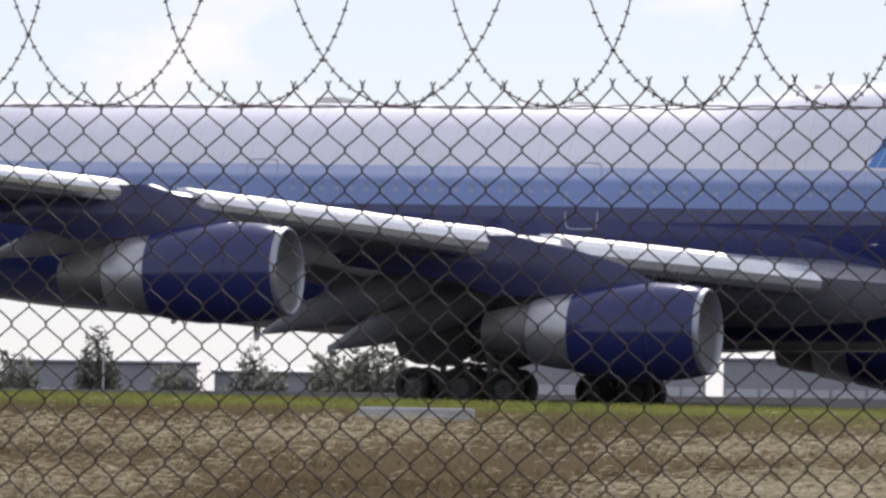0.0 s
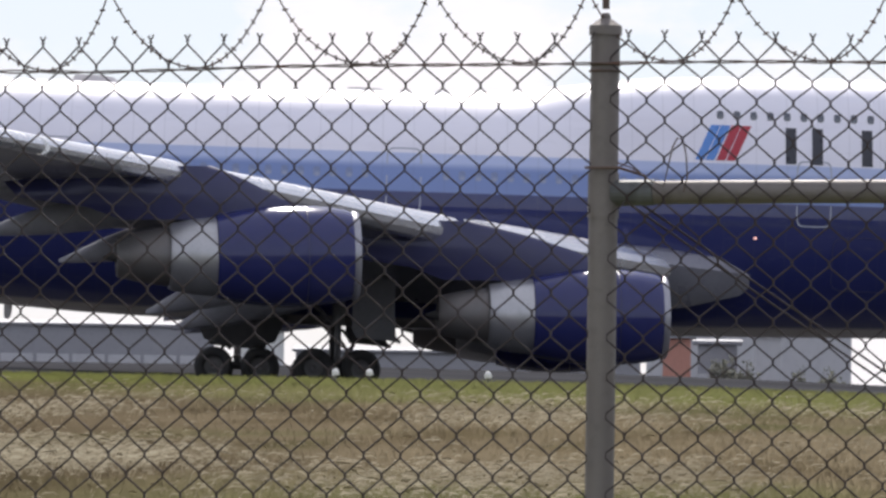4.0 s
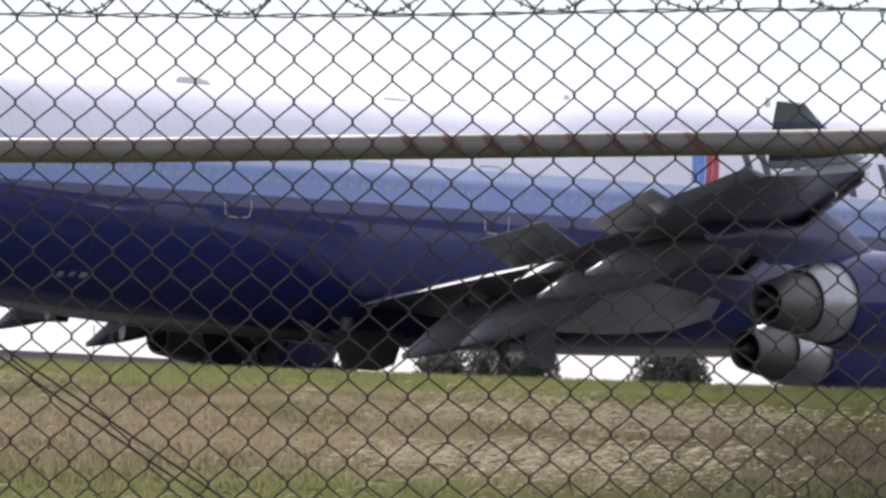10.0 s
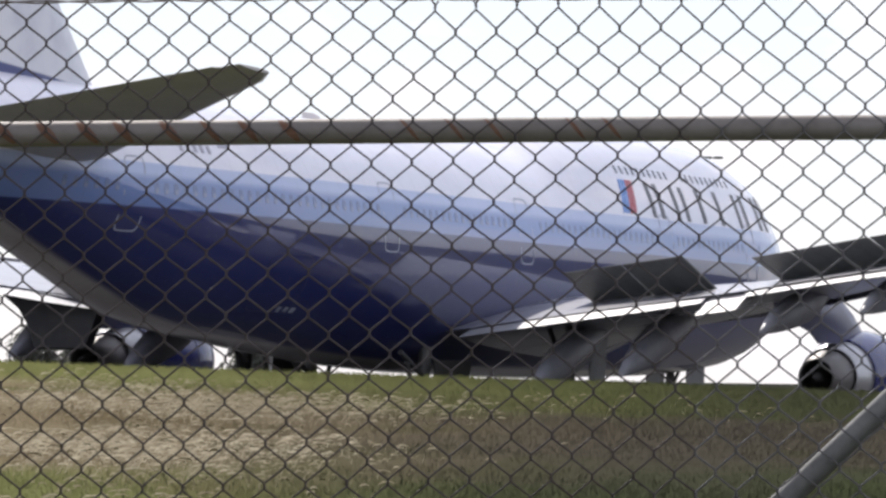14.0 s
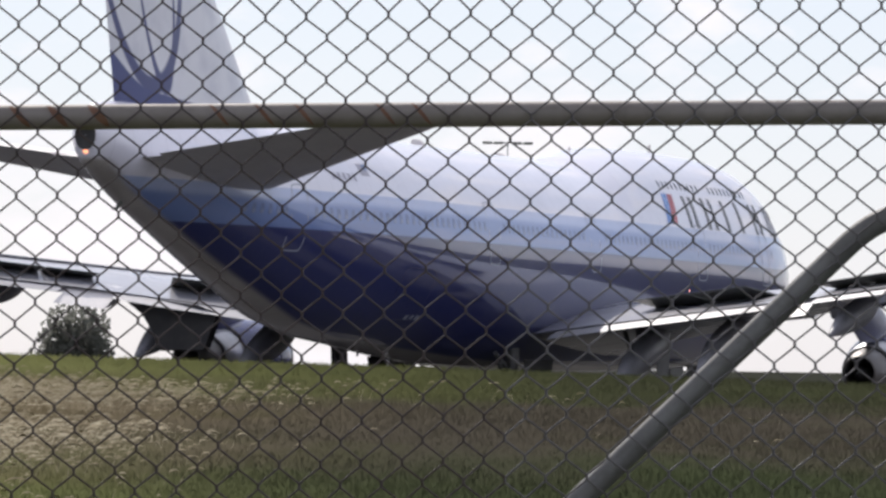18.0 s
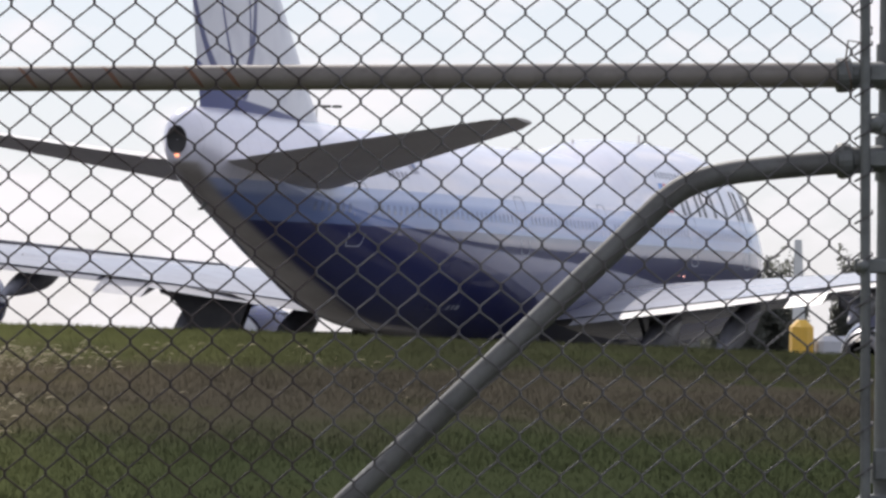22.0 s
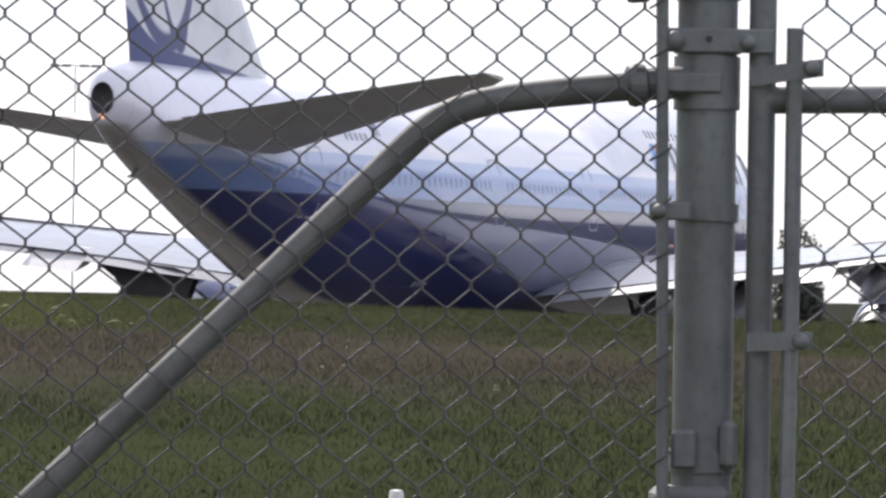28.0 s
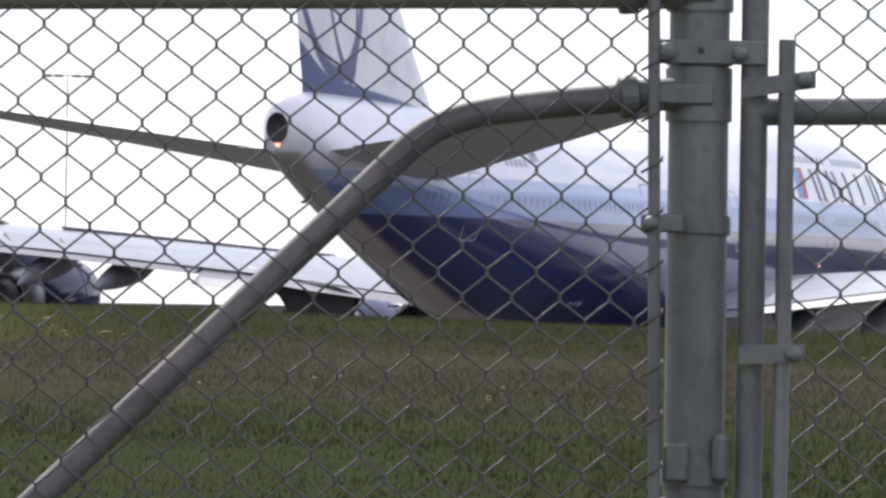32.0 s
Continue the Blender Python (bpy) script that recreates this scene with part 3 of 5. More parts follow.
upper_mesh = wm.mesh("window_pane", M["pane_dark"])
DOORS = (8.3, 16.93, 29.86, 40.84, 56.57)


def on_skin(ob, s, z, side, lift=0.0):
    y, n = skin(s, z, side)
    y2, _ = skin(s + 0.5, z, side)
    y1, _ = skin(s - 0.5, z, side)
    fore = Vector((1.0, -side * (y1 - y2), 0)).normalized()
    n = (n - fore * n.dot(fore)).normalized()
    up = n.cross(fore).normalized()
    if up.z < 0:
        up = -up
    m = Matrix((fore.to_4d(), up.to_4d(), n.to_4d(), (0, 0, 0, 1))).transposed()
    for i in range(3):
        m[3][i] = 0.0
    p = Vector(at(s, side * y, z)) + n * lift
    m.translation = p
    ob.matrix_basis = m
    return ob


for side in (1, -1):
    s = 7.2
    while s < 60.5:
        if all(abs(s - d) > 0.85 for d in DOORS):
            on_skin(part("window_pane", win_mesh, None, fuselage), s, 6.28 + 0.0 * s, side)
        s += 0.508
    for i in range(22):
        if i not in (10, 11):
            on_skin(part("window_pane", upper_mesh, None, fuselage), 19.9 - 0.53 * i, 8.52, side)


def strip_frame(w, h, t):
    """Outline of a door: a thin raised frame with rounded corners."""
    out, inn = [], []
    for j in range(28):
        a = 2 * math.pi * j / 28
        c, d = math.cos(a), math.sin(a)
        c, d = (abs(c) ** 0.28) * (1 if c > 0 else -1), (abs(d) ** 0.28) * (1 if d > 0 else -1)
        out.append((w / 2 * c, h / 2 * d))
        inn.append(((w / 2 - t) * c, (h / 2 - t) * d))
    return out, inn


for side in (1, -1):
    for s in DOORS:
        z0, z1, half = 5.02, 7.12, 0.56
        out, inn = strip_frame(2 * half, z1 - z0, 0.045)
        g = Geo()
        vs = []
        for ring, lift in ((out, 0.002), (out, 0.007), (inn, 0.007), (inn, 0.002)):
            for u, v in ring:
                zz = (z0 + z1) / 2 + v
                y, n = skin(s + u, zz, side)
                p = Vector(at(s + u, side * y, zz)) + n * lift
                vs.append(p)
        n0 = len(out)
        g.rings([vs[i * n0:(i + 1) * n0] for i in range(4)], True, False)
        part("door_outline", g, M["outline"], fuselage, "pale painted cabin door outline")
# cargo hatch outline and small service marks on the lower hull
for s, z, w, h in ((15.0, 3.9, 2.6, 1.7), (47.5, 3.9, 2.6, 1.7)):
    out, inn = strip_frame(w, h, 0.03)
    vs = []
    for ring, lift in ((out, 0.003), (out, 0.012), (inn, 0.012), (inn, 0.003)):
        for u, v in ring:
            y, n = skin(s + u, z + v, 1)
            vs.append(Vector(at(s + u, y, z + v)) + n * lift)
    g = Geo()
    g.rings([vs[i * len(out):(i + 1) * len(out)] for i in range(4)], True, False)
    part("hatch_outline", g, M["pylon"], fuselage)
for i, w in enumerate((0.13, 0.10, 0.10)):
    s, z = 46.0 + 0.42 * i, 3.15
    vs = [[], []]
    for u, v in ((-w, -0.07), (w, -0.07), (w, 0.07), (-w, 0.07)):
        y, n = skin(s + u, z + v, 1)
        for k, lift in ((0, 0.003), (1, 0.012)):
            vs[k].append(Vector(at(s + u, y, z + v)) + n * lift)
    g = Geo()
    g.rings(vs)
    part("marking_bar", g, M["outline"], fuselage)


def decal(name, pts, material, side, parent=fuselage, cells=4, label=""):
    """A painted shape: a quad (s, z) laid on the skin, 8 mm proud."""
    g = Geo()
    a, b, c, d = [Vector(p) for p in pts]
    lay = [[], []]
    n = cells + 1
    for j in range(n):
        for i in range(n):
            p = (a.lerp(b, i / cells)).lerp(d.lerp(c, i / cells), j / cells)
            y, nn = skin(p.x, p.y, side)
            q = Vector(at(p.x, side * y, p.y))
            lay[0].append(q + nn * 0.004)
            lay[1].append(q + nn * 0.014)
    faces = []
    for j in range(cells):
        for i in range(cells):
            k = j * n + i
            faces.append((k + n * n, k + 1 + n * n, k + 1 + n + n * n, k + n + n * n))
    rim = [i for i in range(n)] + [n * j + cells for j in range(1, n)] + [n * cells + i for i in range(cells - 1, -1, -1)] + [n * j for j in range(cells - 1, 0, -1)]
    for i in range(len(rim)):
        p, q = rim[i], rim[(i + 1) % len(rim)]
        faces.append((p, q, q + n * n, p + n * n))
    g.put(lay[0] + lay[1], faces)
    return part(name, g, material, parent, label)


# title: plain dark bars of the letters' size, two to a letter; emblem of slanted blue and red bars
for side in (1, -1):
    zl, zh = 7.0, 8.16
    for s0, w in ((17.25, 0.42), (14.8, 0.46), (12.7, 0.0), (10.8, 0.0), (8.35, 0.42), (5.85, 0.42)):
        for o in ((-w, w) if w else (0.0,)):
            decal("marking_bar", [(s0 + o + 0.17, zl), (s0 + o - 0.17, zl), (s0 + o - 0.17, zh), (s0 + o + 0.17, zh)], M["mark_dark"], side, label="black painted bar")
    for s0, mt in ((20.70, "mark_blue"), (20.38, "mark_blue"), (20.04, "mark_red"), (19.72, "mark_red")):
        decal("emblem_bar", [(s0, 7.05), (s0 - 0.28, 7.05), (s0 - 0.80, 8.18), (s0 - 0.50, 8.18)], M[mt], side)

# small unreadable lettering and a flag mark on the rear body
for side in (1, -1):
    for s0 in (53.75, 53.35, 52.95, 52.55, 52.15):
        decal("marking_bar", [(s0 + 0.09, 7.38), (s0 - 0.09, 7.38), (s0 - 0.09, 7.60), (s0 + 0.09, 7.60)], M["mark_faint"], side, cells=1)
    decal("flag_mark", [(51.5, 7.58), (50.85, 7.58), (50.85, 7.95), (51.5, 7.95)], M["mark_faint"], side, cells=1)
    decal("flag_corner", [(51.15, 7.76), (50.85, 7.76), (50.85, 7.95), (51.15, 7.95)], M["winglet_blue"], side, cells=1).scale = (1, 1.002, 1)
# drain mast under the tail
part("drain_mast", Geo().tube([at(65.7, 0, 6.2), at(66.0, 0, 6.02), at(66.35, 0, 5.98)], [0.07, 0.06, 0.03], 8), M["panel"], fuselage)

# cockpit windows
for side in (1, -1):
    for s0, s1 in ((2.75, 3.25), (3.35, 3.95), (4.05, 4.6)):
        decal("cockpit_window", [(s1, 8.0), (s0, 7.75), (s0 + 0.15, 8.12), (s1, 8.5)], M["pane_dark"], side, cells=2)


# ---- wings ----
def foil(c, t, n=9):
    """Closed airfoil loop (u along the chord, v up), as fractions of chord c."""
    up, lo = [], []
    for i in range(n):
        x = 0.5 * (1 - math.cos(math.pi * i / (n - 1)))
        y = 5 * t * (0.2969 * math.sqrt(x) - 0.126 * x - 0.3516 * x * x + 0.2843 * x ** 3 - 0.1036 * x ** 4)
        up.append((x * c, (y * 0.95 + 0.004) * c))
        lo.append((x * c, (-y * 1.0) * c))
    return up + lo[::-1][1:-1]


W_Y = (2.6, 4.4, 6.6, 12.3, 18.0, 21.0, 24.5, 30.0)
W_LE = (18.5, 21.45, 23.51, 28.55, 33.6, 36.25, 39.35, 44.2)
W_TE = (34.9, 35.35, 35.9, 37.3, 40.8, 42.7, 44.9, 48.3)
W_ZL = (3.38, 3.62, 3.84, 4.30, 5.00, 5.34, 5.70, 6.28)
W_ZT = (2.72, 2.98, 3.26, 3.98, 4.62, 4.90, 5.20, 5.78)
W_TC = (0.125, 0.12, 0.115, 0.10, 0.085, 0.075, 0.068, 0.06)


def wing_at(y):
    return [table(y, W_Y, c) for c in (W_LE, W_TE, W_ZL, W_ZT, W_TC)]


def wing_pt(y, u, v=0.0):
    """Point of the wing's chord surface at span y, fraction u of the chord, v metres above it."""
    le, te, zl, zt, tc = wing_at(y)
    return le + (te - le) * u, zl + (zt - zl) * u + v


def wing_loft(ys, u0, u1, side, grow=1.0, lift=0.0):
    """A slice of the wing between two chord fractions; grow: thickness against the wing's own."""
    rings = []
    for y in ys:
        le, te, zl, zt, tc = wing_at(y)
        c = te - le
        loop = foil(1.0, tc * grow)
        ring = []
        for x, v in loop:
            u = u0 + (u1 - u0) * x if (u0 > 0 or u1 < 1) else x
            if u0 > 0 or u1 < 1:
                # thickness of the parent profile at that fraction
                yy = 5 * tc * grow * (0.2969 * math.sqrt(max(u, 0)) - 0.126 * u - 0.3516 * u * u + 0.2843 * u ** 3 - 0.1036 * u ** 4)
                v = (yy + 0.004) if v > 0 else -yy
            s, z = le + c * u, zl + (zt - zl) * u
            ring.append(at(s, side * y, z + v * c + lift))
        rings.append(ring)
    return rings


def canoe(s0, s1, y, z0, tip, r, side):
    """Flap track fairing: a deep pod that slopes down to a blunt tail, its keel ending at height tip."""
    out = []
    end = tip + 0.55 * r
    for k in range(15):
        f = k / 14
        nose = max(0.04, math.sin(0.5 * math.pi * min(1, f / 0.42)) ** 0.8)
        tail = max(0.0, (f - 0.5) / 0.5)
        high, low = r * nose * (0.85 - 1.0 * tail ** 2.2), r * nose * (1.0 - 0.45 * tail ** 2)
        wide = 0.6 * r * nose * (1 - 0.9 * tail ** 2.4)
        z = z0 + (end - z0) * f
        s = s0 + (s1 - s0) * f
        ring = []
        for j in range(16):
            a = 2 * math.pi * j / 16
            c, d = math.cos(a), math.sin(a)
            c = abs(c) ** 0.75 * (1 if c > 0 else -1)
            ring.append(at(s + 0.25 * tail * (-d if d > 0 else 0), side * (y + wide * c), z + (high - low) / 2 + (high + low) / 2 * d))
        out.append(ring)
    return out


SPOILERS, AILERONS = [], []
for side in (1, -1):
    tag = "grey wing with bright leading edge"
    g = Geo()
    g.rings(wing_loft([2.6, 4.5, 6.6, 9.5, 12.3, 15, 18.0, 21.0, 24.5, 27.5, 30.0], 0, 1, side))
    wing = part("wing", g, M["wing"], aircraft, tag)
    sharp(wing, 40)
    # bright leading edge slats between the pylons, drooped a little
    for y0, y1 in ((4.6, 10.6), (11.9, 19.6), (21.2, 25.6), (25.75, 29.2)):
        rings = []
        for y in np.linspace(y0, y1, 6):
            le, te, zl, zt, tc = wing_at(y)
            c = min(te - le, 9.5)
            prof = ((0.135, 0.058), (0.09, 0.058), (0.045, 0.046), (0.012, 0.026), (-0.008, 0.002), (-0.004, -0.022), (0.02, -0.040), (0.06, -0.046), (0.062, -0.036), (0.03, -0.010), (0.06, 0.030), (0.12, 0.047))
            rings.append([at(le - 0.10 + c * u, side * y, zl - 0.10 + c * v * 1.05) for u, v in prof])
        part("slat", Geo().rings(rings), M["slat"], wing, "bright bare-metal slat", False)
    # flaps, lowered behind the trailing edge
    for y0, y1 in ((3.5, 11.9), (13.6, 20.2)):
        rings = []
        for y in np.linspace(y0, y1, 5):
            le, te, zl, zt, tc = wing_at(y)
            c = 2.3 if y < 11 else 2.0
            a = radians(9)
            ring = []
            for x, v in foil(c, 0.13, 7):
                xs, zs = x * math.cos(a) + v * math.sin(a), -x * math.sin(a) + v * math.cos(a)
                ring.append(at(te - 1.35 + xs, side * y, zt + 0.10 + zs))
            rings.append(ring)
        sharp(part("flap", Geo().rings(rings), M["fairing"], wing, "pale grey lowered flap"), 50)
    # inner aileron between the flaps, drooped more than they are
    rings = []
    for y in (11.97, 12.75, 13.53):
        le, te, zl, zt, tc = wing_at(y)
        a = radians(17)
        rings.append([at(te - 1.3 + x * math.cos(a) + v * math.sin(a), side * y, zt + 0.14 - x * math.sin(a) + v * math.cos(a)) for x, v in foil(2.5, 0.12, 7)])
    sharp(part("inner_aileron", Geo().rings(rings), M["tailgrey"], wing, "pale grey drooped inner aileron"), 50)
    # outer aileron, hinged at its front edge
    rings, hinge = [], []
    for y in (21.0, 24.5, 28.6):
        le, te, zl, zt, tc = wing_at(y)
        hinge.append(Vector(at(te - 1.1, side * y, zt + 0.06)))
        rings.append([at(te - 1.1 + x, side * y, zt + 0.06 - x * 0.03 + v) for x, v in foil(1.2, 0.12, 6)])
    AILERONS.append((sharp(part("aileron", Geo().rings(rings), M["fairing"], wing, "grey hinged aileron"), 50), hinge[0], (hinge[2] - hinge[0]).normalized() * side))
    # flap track fairings
    for y, s0, s1, r, tip in (((6.3, 30.6, 36.9, 0.68, 1.08), (9.4, 31.2, 37.7, 0.66, 1.48), (14.7, 34.0, 40.2, 0.54, 2.82), (18.5, 36.4, 42.4, 0.5, 3.42)) if side > 0 else
                              ((7.57, 30.4, 36.7, 0.68, 1.2), (11.1, 31.2, 37.45, 0.66, 1.65), (16.3, 34.8, 41.0, 0.52, 3.3), (18.5, 36.4, 42.4, 0.5, 3.42))):
        zt = table(y, W_Y, W_ZT)
        part("flap_track_fairing", Geo().rings(canoe(s0, s1, y, zt - 0.10, tip, r, side)), M["fairing"], wing, "pale grey pod", True)
    # winglet
    rings = []
    for f in (0, 0.08, 0.3, 0.65, 1.0):
        le = 44.5 + 4.50 * f ** 0.85
        te = 48.3 + 1.78 * f
        yy = 30.0 + 1.75 * f - 0.15 * (1 - f) * f
        zz = 5.95 + 1.58 * f
        cant = math.atan2(1.72, 1.75)
        ring = []
        for x, v in foil(te - le, 0.07, 7):
            ring.append(at(le + x, side * (yy - v * math.sin(cant)), zz + v * math.cos(cant) + 0.5 * (1 - x / (te - le)) * (1 - f)))
        rings.append(ring)
    def cut(f0, f1):
        """A slice of the winglet between two fractions of its height."""
        fs = (0, 0.08, 0.3, 0.65, 1.0)
        out = []
        for f in np.linspace(f0, f1, 4):
            k = min(3, max(m for m in range(4) if fs[m] <= f + 1e-9))
            u = (f - fs[k]) / (fs[k + 1] - fs[k])
            out.append([Vector(p).lerp(Vector(q), u) for p, q in zip(rings[k], rings[k + 1])])
        return Geo().rings(out)

    wl_ob = part("winglet", cut(0.12, 0.52), M["pylon"], aircraft, "dark blue winglet with pale tip")
    sharp(wl_ob, 50)
    for f0, f1, mt, name in ((0.0, 0.035, "wing", "winglet_foot"), (0.035, 0.12, "outline", "winglet_line"), (0.52, 0.70, "winglet_blue", "winglet_band"), (0.70, 1.0, "winglet_pale", "winglet_tip")):
        sharp(part(name, cut(f0, f1), M[mt], wl_ob), 50)
    # spoiler panels on the upper surface, hinged at their front edge
    for y0, y1, n in ((6.5, 11.2, 2), (13.7, 20.1, 4)):
        for i in range(n):
            ya, yb = y0 + (y1 - y0) * i / n + 0.03, y0 + (y1 - y0) * (i + 1) / n - 0.03
            la, za = wing_pt(ya, 0.70 if ya < 11 else 0.66)
            lb, zb = wing_pt(yb, 0.70 if ya < 11 else 0.66)
            lead = 0.27
            pa, pb = Vector(at(la, side * ya, za + lead * (1.15 if ya < 11 else 0.9))), Vector(at(lb, side * yb, zb + lead * (1.15 if ya < 11 else 0.9)))
            d = (pb - pa)
            length = d.length
            chord = 1.75 if ya < 11 else 1.35
            g = Geo()
            g.rings([[(0, -0.0, -0.03), (0, 0, 0.03), (0, -chord, 0.012), (0, -chord, -0.012)], [(length, 0, -0.03), (length, 0, 0.03), (length, -chord, 0.012), (length, -chord, -0.012)]])
            sp = part("spoiler", g, M["panel"], wing, "dark grey spoiler panel")
            ex = d.normalized()
            back = Vector((-1, 0, -0.14 if ya < 11 else -0.16))
            back = (back - ex * back.dot(ex)).normalized()
            ey = -back
            ez = ex.cross(ey).normalized()
            flip = 1.0
            if ez.z < 0:
                flip = -1.0
            m = Matrix((ex.to_4d(), ey.to_4d(), ez.to_4d(), (0, 0, 0, 1))).transposed()
            for k in range(3):
                m[3][k] = 0.0
            m.translation = pa
            sp.matrix_basis = m
            sp.data.materials.append(M["wing"])
            for f in sp.data.polygons:
                f.material_index = 1 if f.normal.z * flip > 0.5 else 0
            SPOILERS.append((sp, m, flip))
    part("wing_light", Geo().spin([(-0.05, 0.012), (-0.025, 0.03), (0.025, 0.03), (0.05, 0.012)], at(18.75, side * 3.28, 4.62), "x", 12), M["lamp_red"], wing, "lit red wing root lamp", True)


# ---- engines ----
def nacelle(s, y, z, side, toe, pitch):
    def wide(rows, k=1.055):
        return [(u, r * k) for u, r in rows]

    eng = part("engine", Geo().spin(wide([(-0.02, 1.135), (-0.30, 1.24), (-0.9, 1.32), (-1.7, 1.36), (-2.6, 1.34), (-3.4, 1.24), (-3.95, 1.13), (-3.97, 1.09), (-2.5, 1.08), (-1.0, 1.11), (-0.35, 1.10), (-0.12, 1.07)]), at(s, side * y, z), "x", 48), M["cowl"], aircraft, "dark blue engine cowl", True)
    sharp(eng, 40)
    c = at(s, side * y, z)
    part("intake_lip", Geo().spin(wide([(-0.14, 1.062), (0.0, 1.075), (0.055, 1.10), (0.075, 1.135), (0.055, 1.165), (-0.01, 1.185), (-0.05, 1.195), (-0.12, 1.17)]), c, "x", 48), M["lip"], eng, "bare metal intake lip", True)
    part("intake_liner", Geo().spin(wide([(-0.10, 1.066), (-0.35, 1.085), (-0.9, 1.09), (-0.92, 1.05)]), c, "x", 48), M["liner"], eng, "grey acoustic intake liner", True)
    part("fan", Geo().spin(wide([(-0.9, 1.08), (-0.95, 0.34), (-0.7, 0.33), (-0.45, 0.22), (-0.25, 0.02)]), c, "x", 36), M["fan"], eng, "dark fan with spinner", True)
    bl = Geo()
    for k in range(26):
        a = 2 * math.pi * k / 26
        p = [(-0.80, 0.33, a), (-0.95, 0.33, a + 0.10), (-0.96, 1.06, a + 0.22), (-0.74, 1.06, a + 0.08)]
        bl.put([(c[0] + x, c[1] + r * math.cos(t), c[2] + r * math.sin(t)) for x, r, t in p], [(0, 1, 2, 3)])
    part("fan_blades", bl, M["silver"], eng)
    part("reverser_ring", Geo().spin(wide([(-3.70, 1.02), (-3.9, 1.075), (-4.6, 1.02), (-5.25, 0.90), (-5.3, 0.87), (-5.2, 0.80), (-3.9, 0.80)]), c, "x", 40), M["silver"], eng, "bare metal reverser sleeve", True)
    part("core_nozzle", Geo().spin([(-5.1, 0.80), (-5.35, 0.84), (-6.0, 0.74), (-6.75, 0.58), (-6.78, 0.53), (-6.3, 0.54)], c, "x", 36), M["core"], eng, "heat-stained core nozzle", True)
    part("exhaust_throat", Geo().spin([(-6.74, 0.54), (-6.2, 0.55), (-5.6, 0.5), (-5.59, 0.02)], c, "x", 30), M["near_black"], eng, "sooty exhaust", True)
    part("exhaust_plug", Geo().spin([(-5.8, 0.32), (-6.4, 0.27), (-7.15, 0.04), (-7.16, 0.01)], c, "x", 24), M["near_black"], eng, "", True)
    # strakes and latches along the cowl
    part("cowl_strake", Geo().box((c[0] - 1.9, c[1] + side * 0.95 - 0.015, c[2] + 0.90), (c[0] - 0.9, c[1] + side * 0.95 + 0.015, c[2] + 1.12), 0.005), M["cowl"], eng)
    g = Geo()
    g.spin(wide([(-1.42, 1.352), (-1.42, 1.362), (-1.45, 1.362), (-1.45, 1.352)]), c, "x", 48)
    part("cowl_seam", g, M["pylon"], eng)
    # pylon: from the cowl's crown up to the wing
    le, te, zl, zt, tc = wing_at(y)
    rings = []
    ahead = s + 1.6
    run = le - 0.5 - ahead
    for s0, s1, zz, w in ((s + 1.2, s + 6.6, z + 1.05, 0.20), (ahead, s + 7.6, z + 1.42, 0.24), (ahead + 0.25 * run, le + 5.0, zl - 0.5, 0.25), (ahead + 0.6 * run, le + 5.4, zl - 0.05, 0.25), (ahead + run, le + 2.4, zl + 0.36, 0.2)):
        n = s1 - s0
        rings.append([at(s0 + n * u, side * (y + w * v), zz) for u, v in ((0, 0), (0.06, 0.7), (0.2, 1), (0.7, 1), (1, 0.1), (1, -0.1), (0.7, -1), (0.2, -1), (0.06, -0.7))])
    sharp(part("pylon", Geo().rings(rings), M["pylon"], eng, "blue engine pylon"), 50)
    # toed in and pitched up a little about the intake
    turn = Matrix.Rotation(radians(side * toe), 4, "Z") @ Matrix.Rotation(radians(-pitch), 4, "Y")
    eng.matrix_basis = Matrix.Translation(c) @ turn @ Matrix.Translation(-Vector(c))
    return eng


for side in (1, -1):
    nacelle(31.62, 20.9, 3.13, side, 5.0, 2.4)
    nacelle(22.2, 12.25, 1.84, side, 3.2, 1.3)

# ---- tail ----
rings = []
for z, le, te, t in ((8.7, 54.7, 66.5, 0.10), (9.5, 55.6, 66.6, 0.105), (12.0, 58.2, 67.3, 0.10), (15.0, 61.4, 68.1, 0.095), (18.0, 64.6, 68.95, 0.09), (19.25, 66.0, 69.3, 0.085), (19.4, 66.5, 69.2, 0.04)):
    rings.append([at(le + x, v, z) for x, v in foil(te - le, t)])
fin = part("fin", Geo().rings(rings), M["fin"], aircraft, "tall fin with navy foot and pale curved panels")
sharp(fin, 50)
for side in (1, -1):
    rings = []
    for y, le, te, z, t in ((0.4, 56.6, 66.3, 7.42, 0.09), (1.6, 57.7, 66.6, 7.52, 0.09), (6.0, 62.1, 67.9, 8.12, 0.085), (10.5, 66.6, 69.2, 8.73, 0.08), (11.05, 67.5, 69.35, 8.80, 0.05)):
        rings.append([at(le + x, side * y, z - 0.055 * (te - le - x) + v) for x, v in foil(te - le, t)])
    stab = part("tailplane", Geo().rings(rings), M["tailgrey"], aircraft, "grey tailplane")
    sharp(stab, 50)
    rings = []
    for y, te, z, c in ((1.75, 67.1, 7.53, 2.4), (6.0, 68.15, 8.10, 1.8), (10.3, 69.25, 8.68, 1.0)):
        rings.append([at(te - c + x, side * y, z + 0.06 - 0.05 * (c - x) + v) for x, v in foil(c, 0.10, 6)])
    sharp(part("elevator", Geo().rings(rings), M["tailgrey"], stab, "lighter grey elevator"), 50)

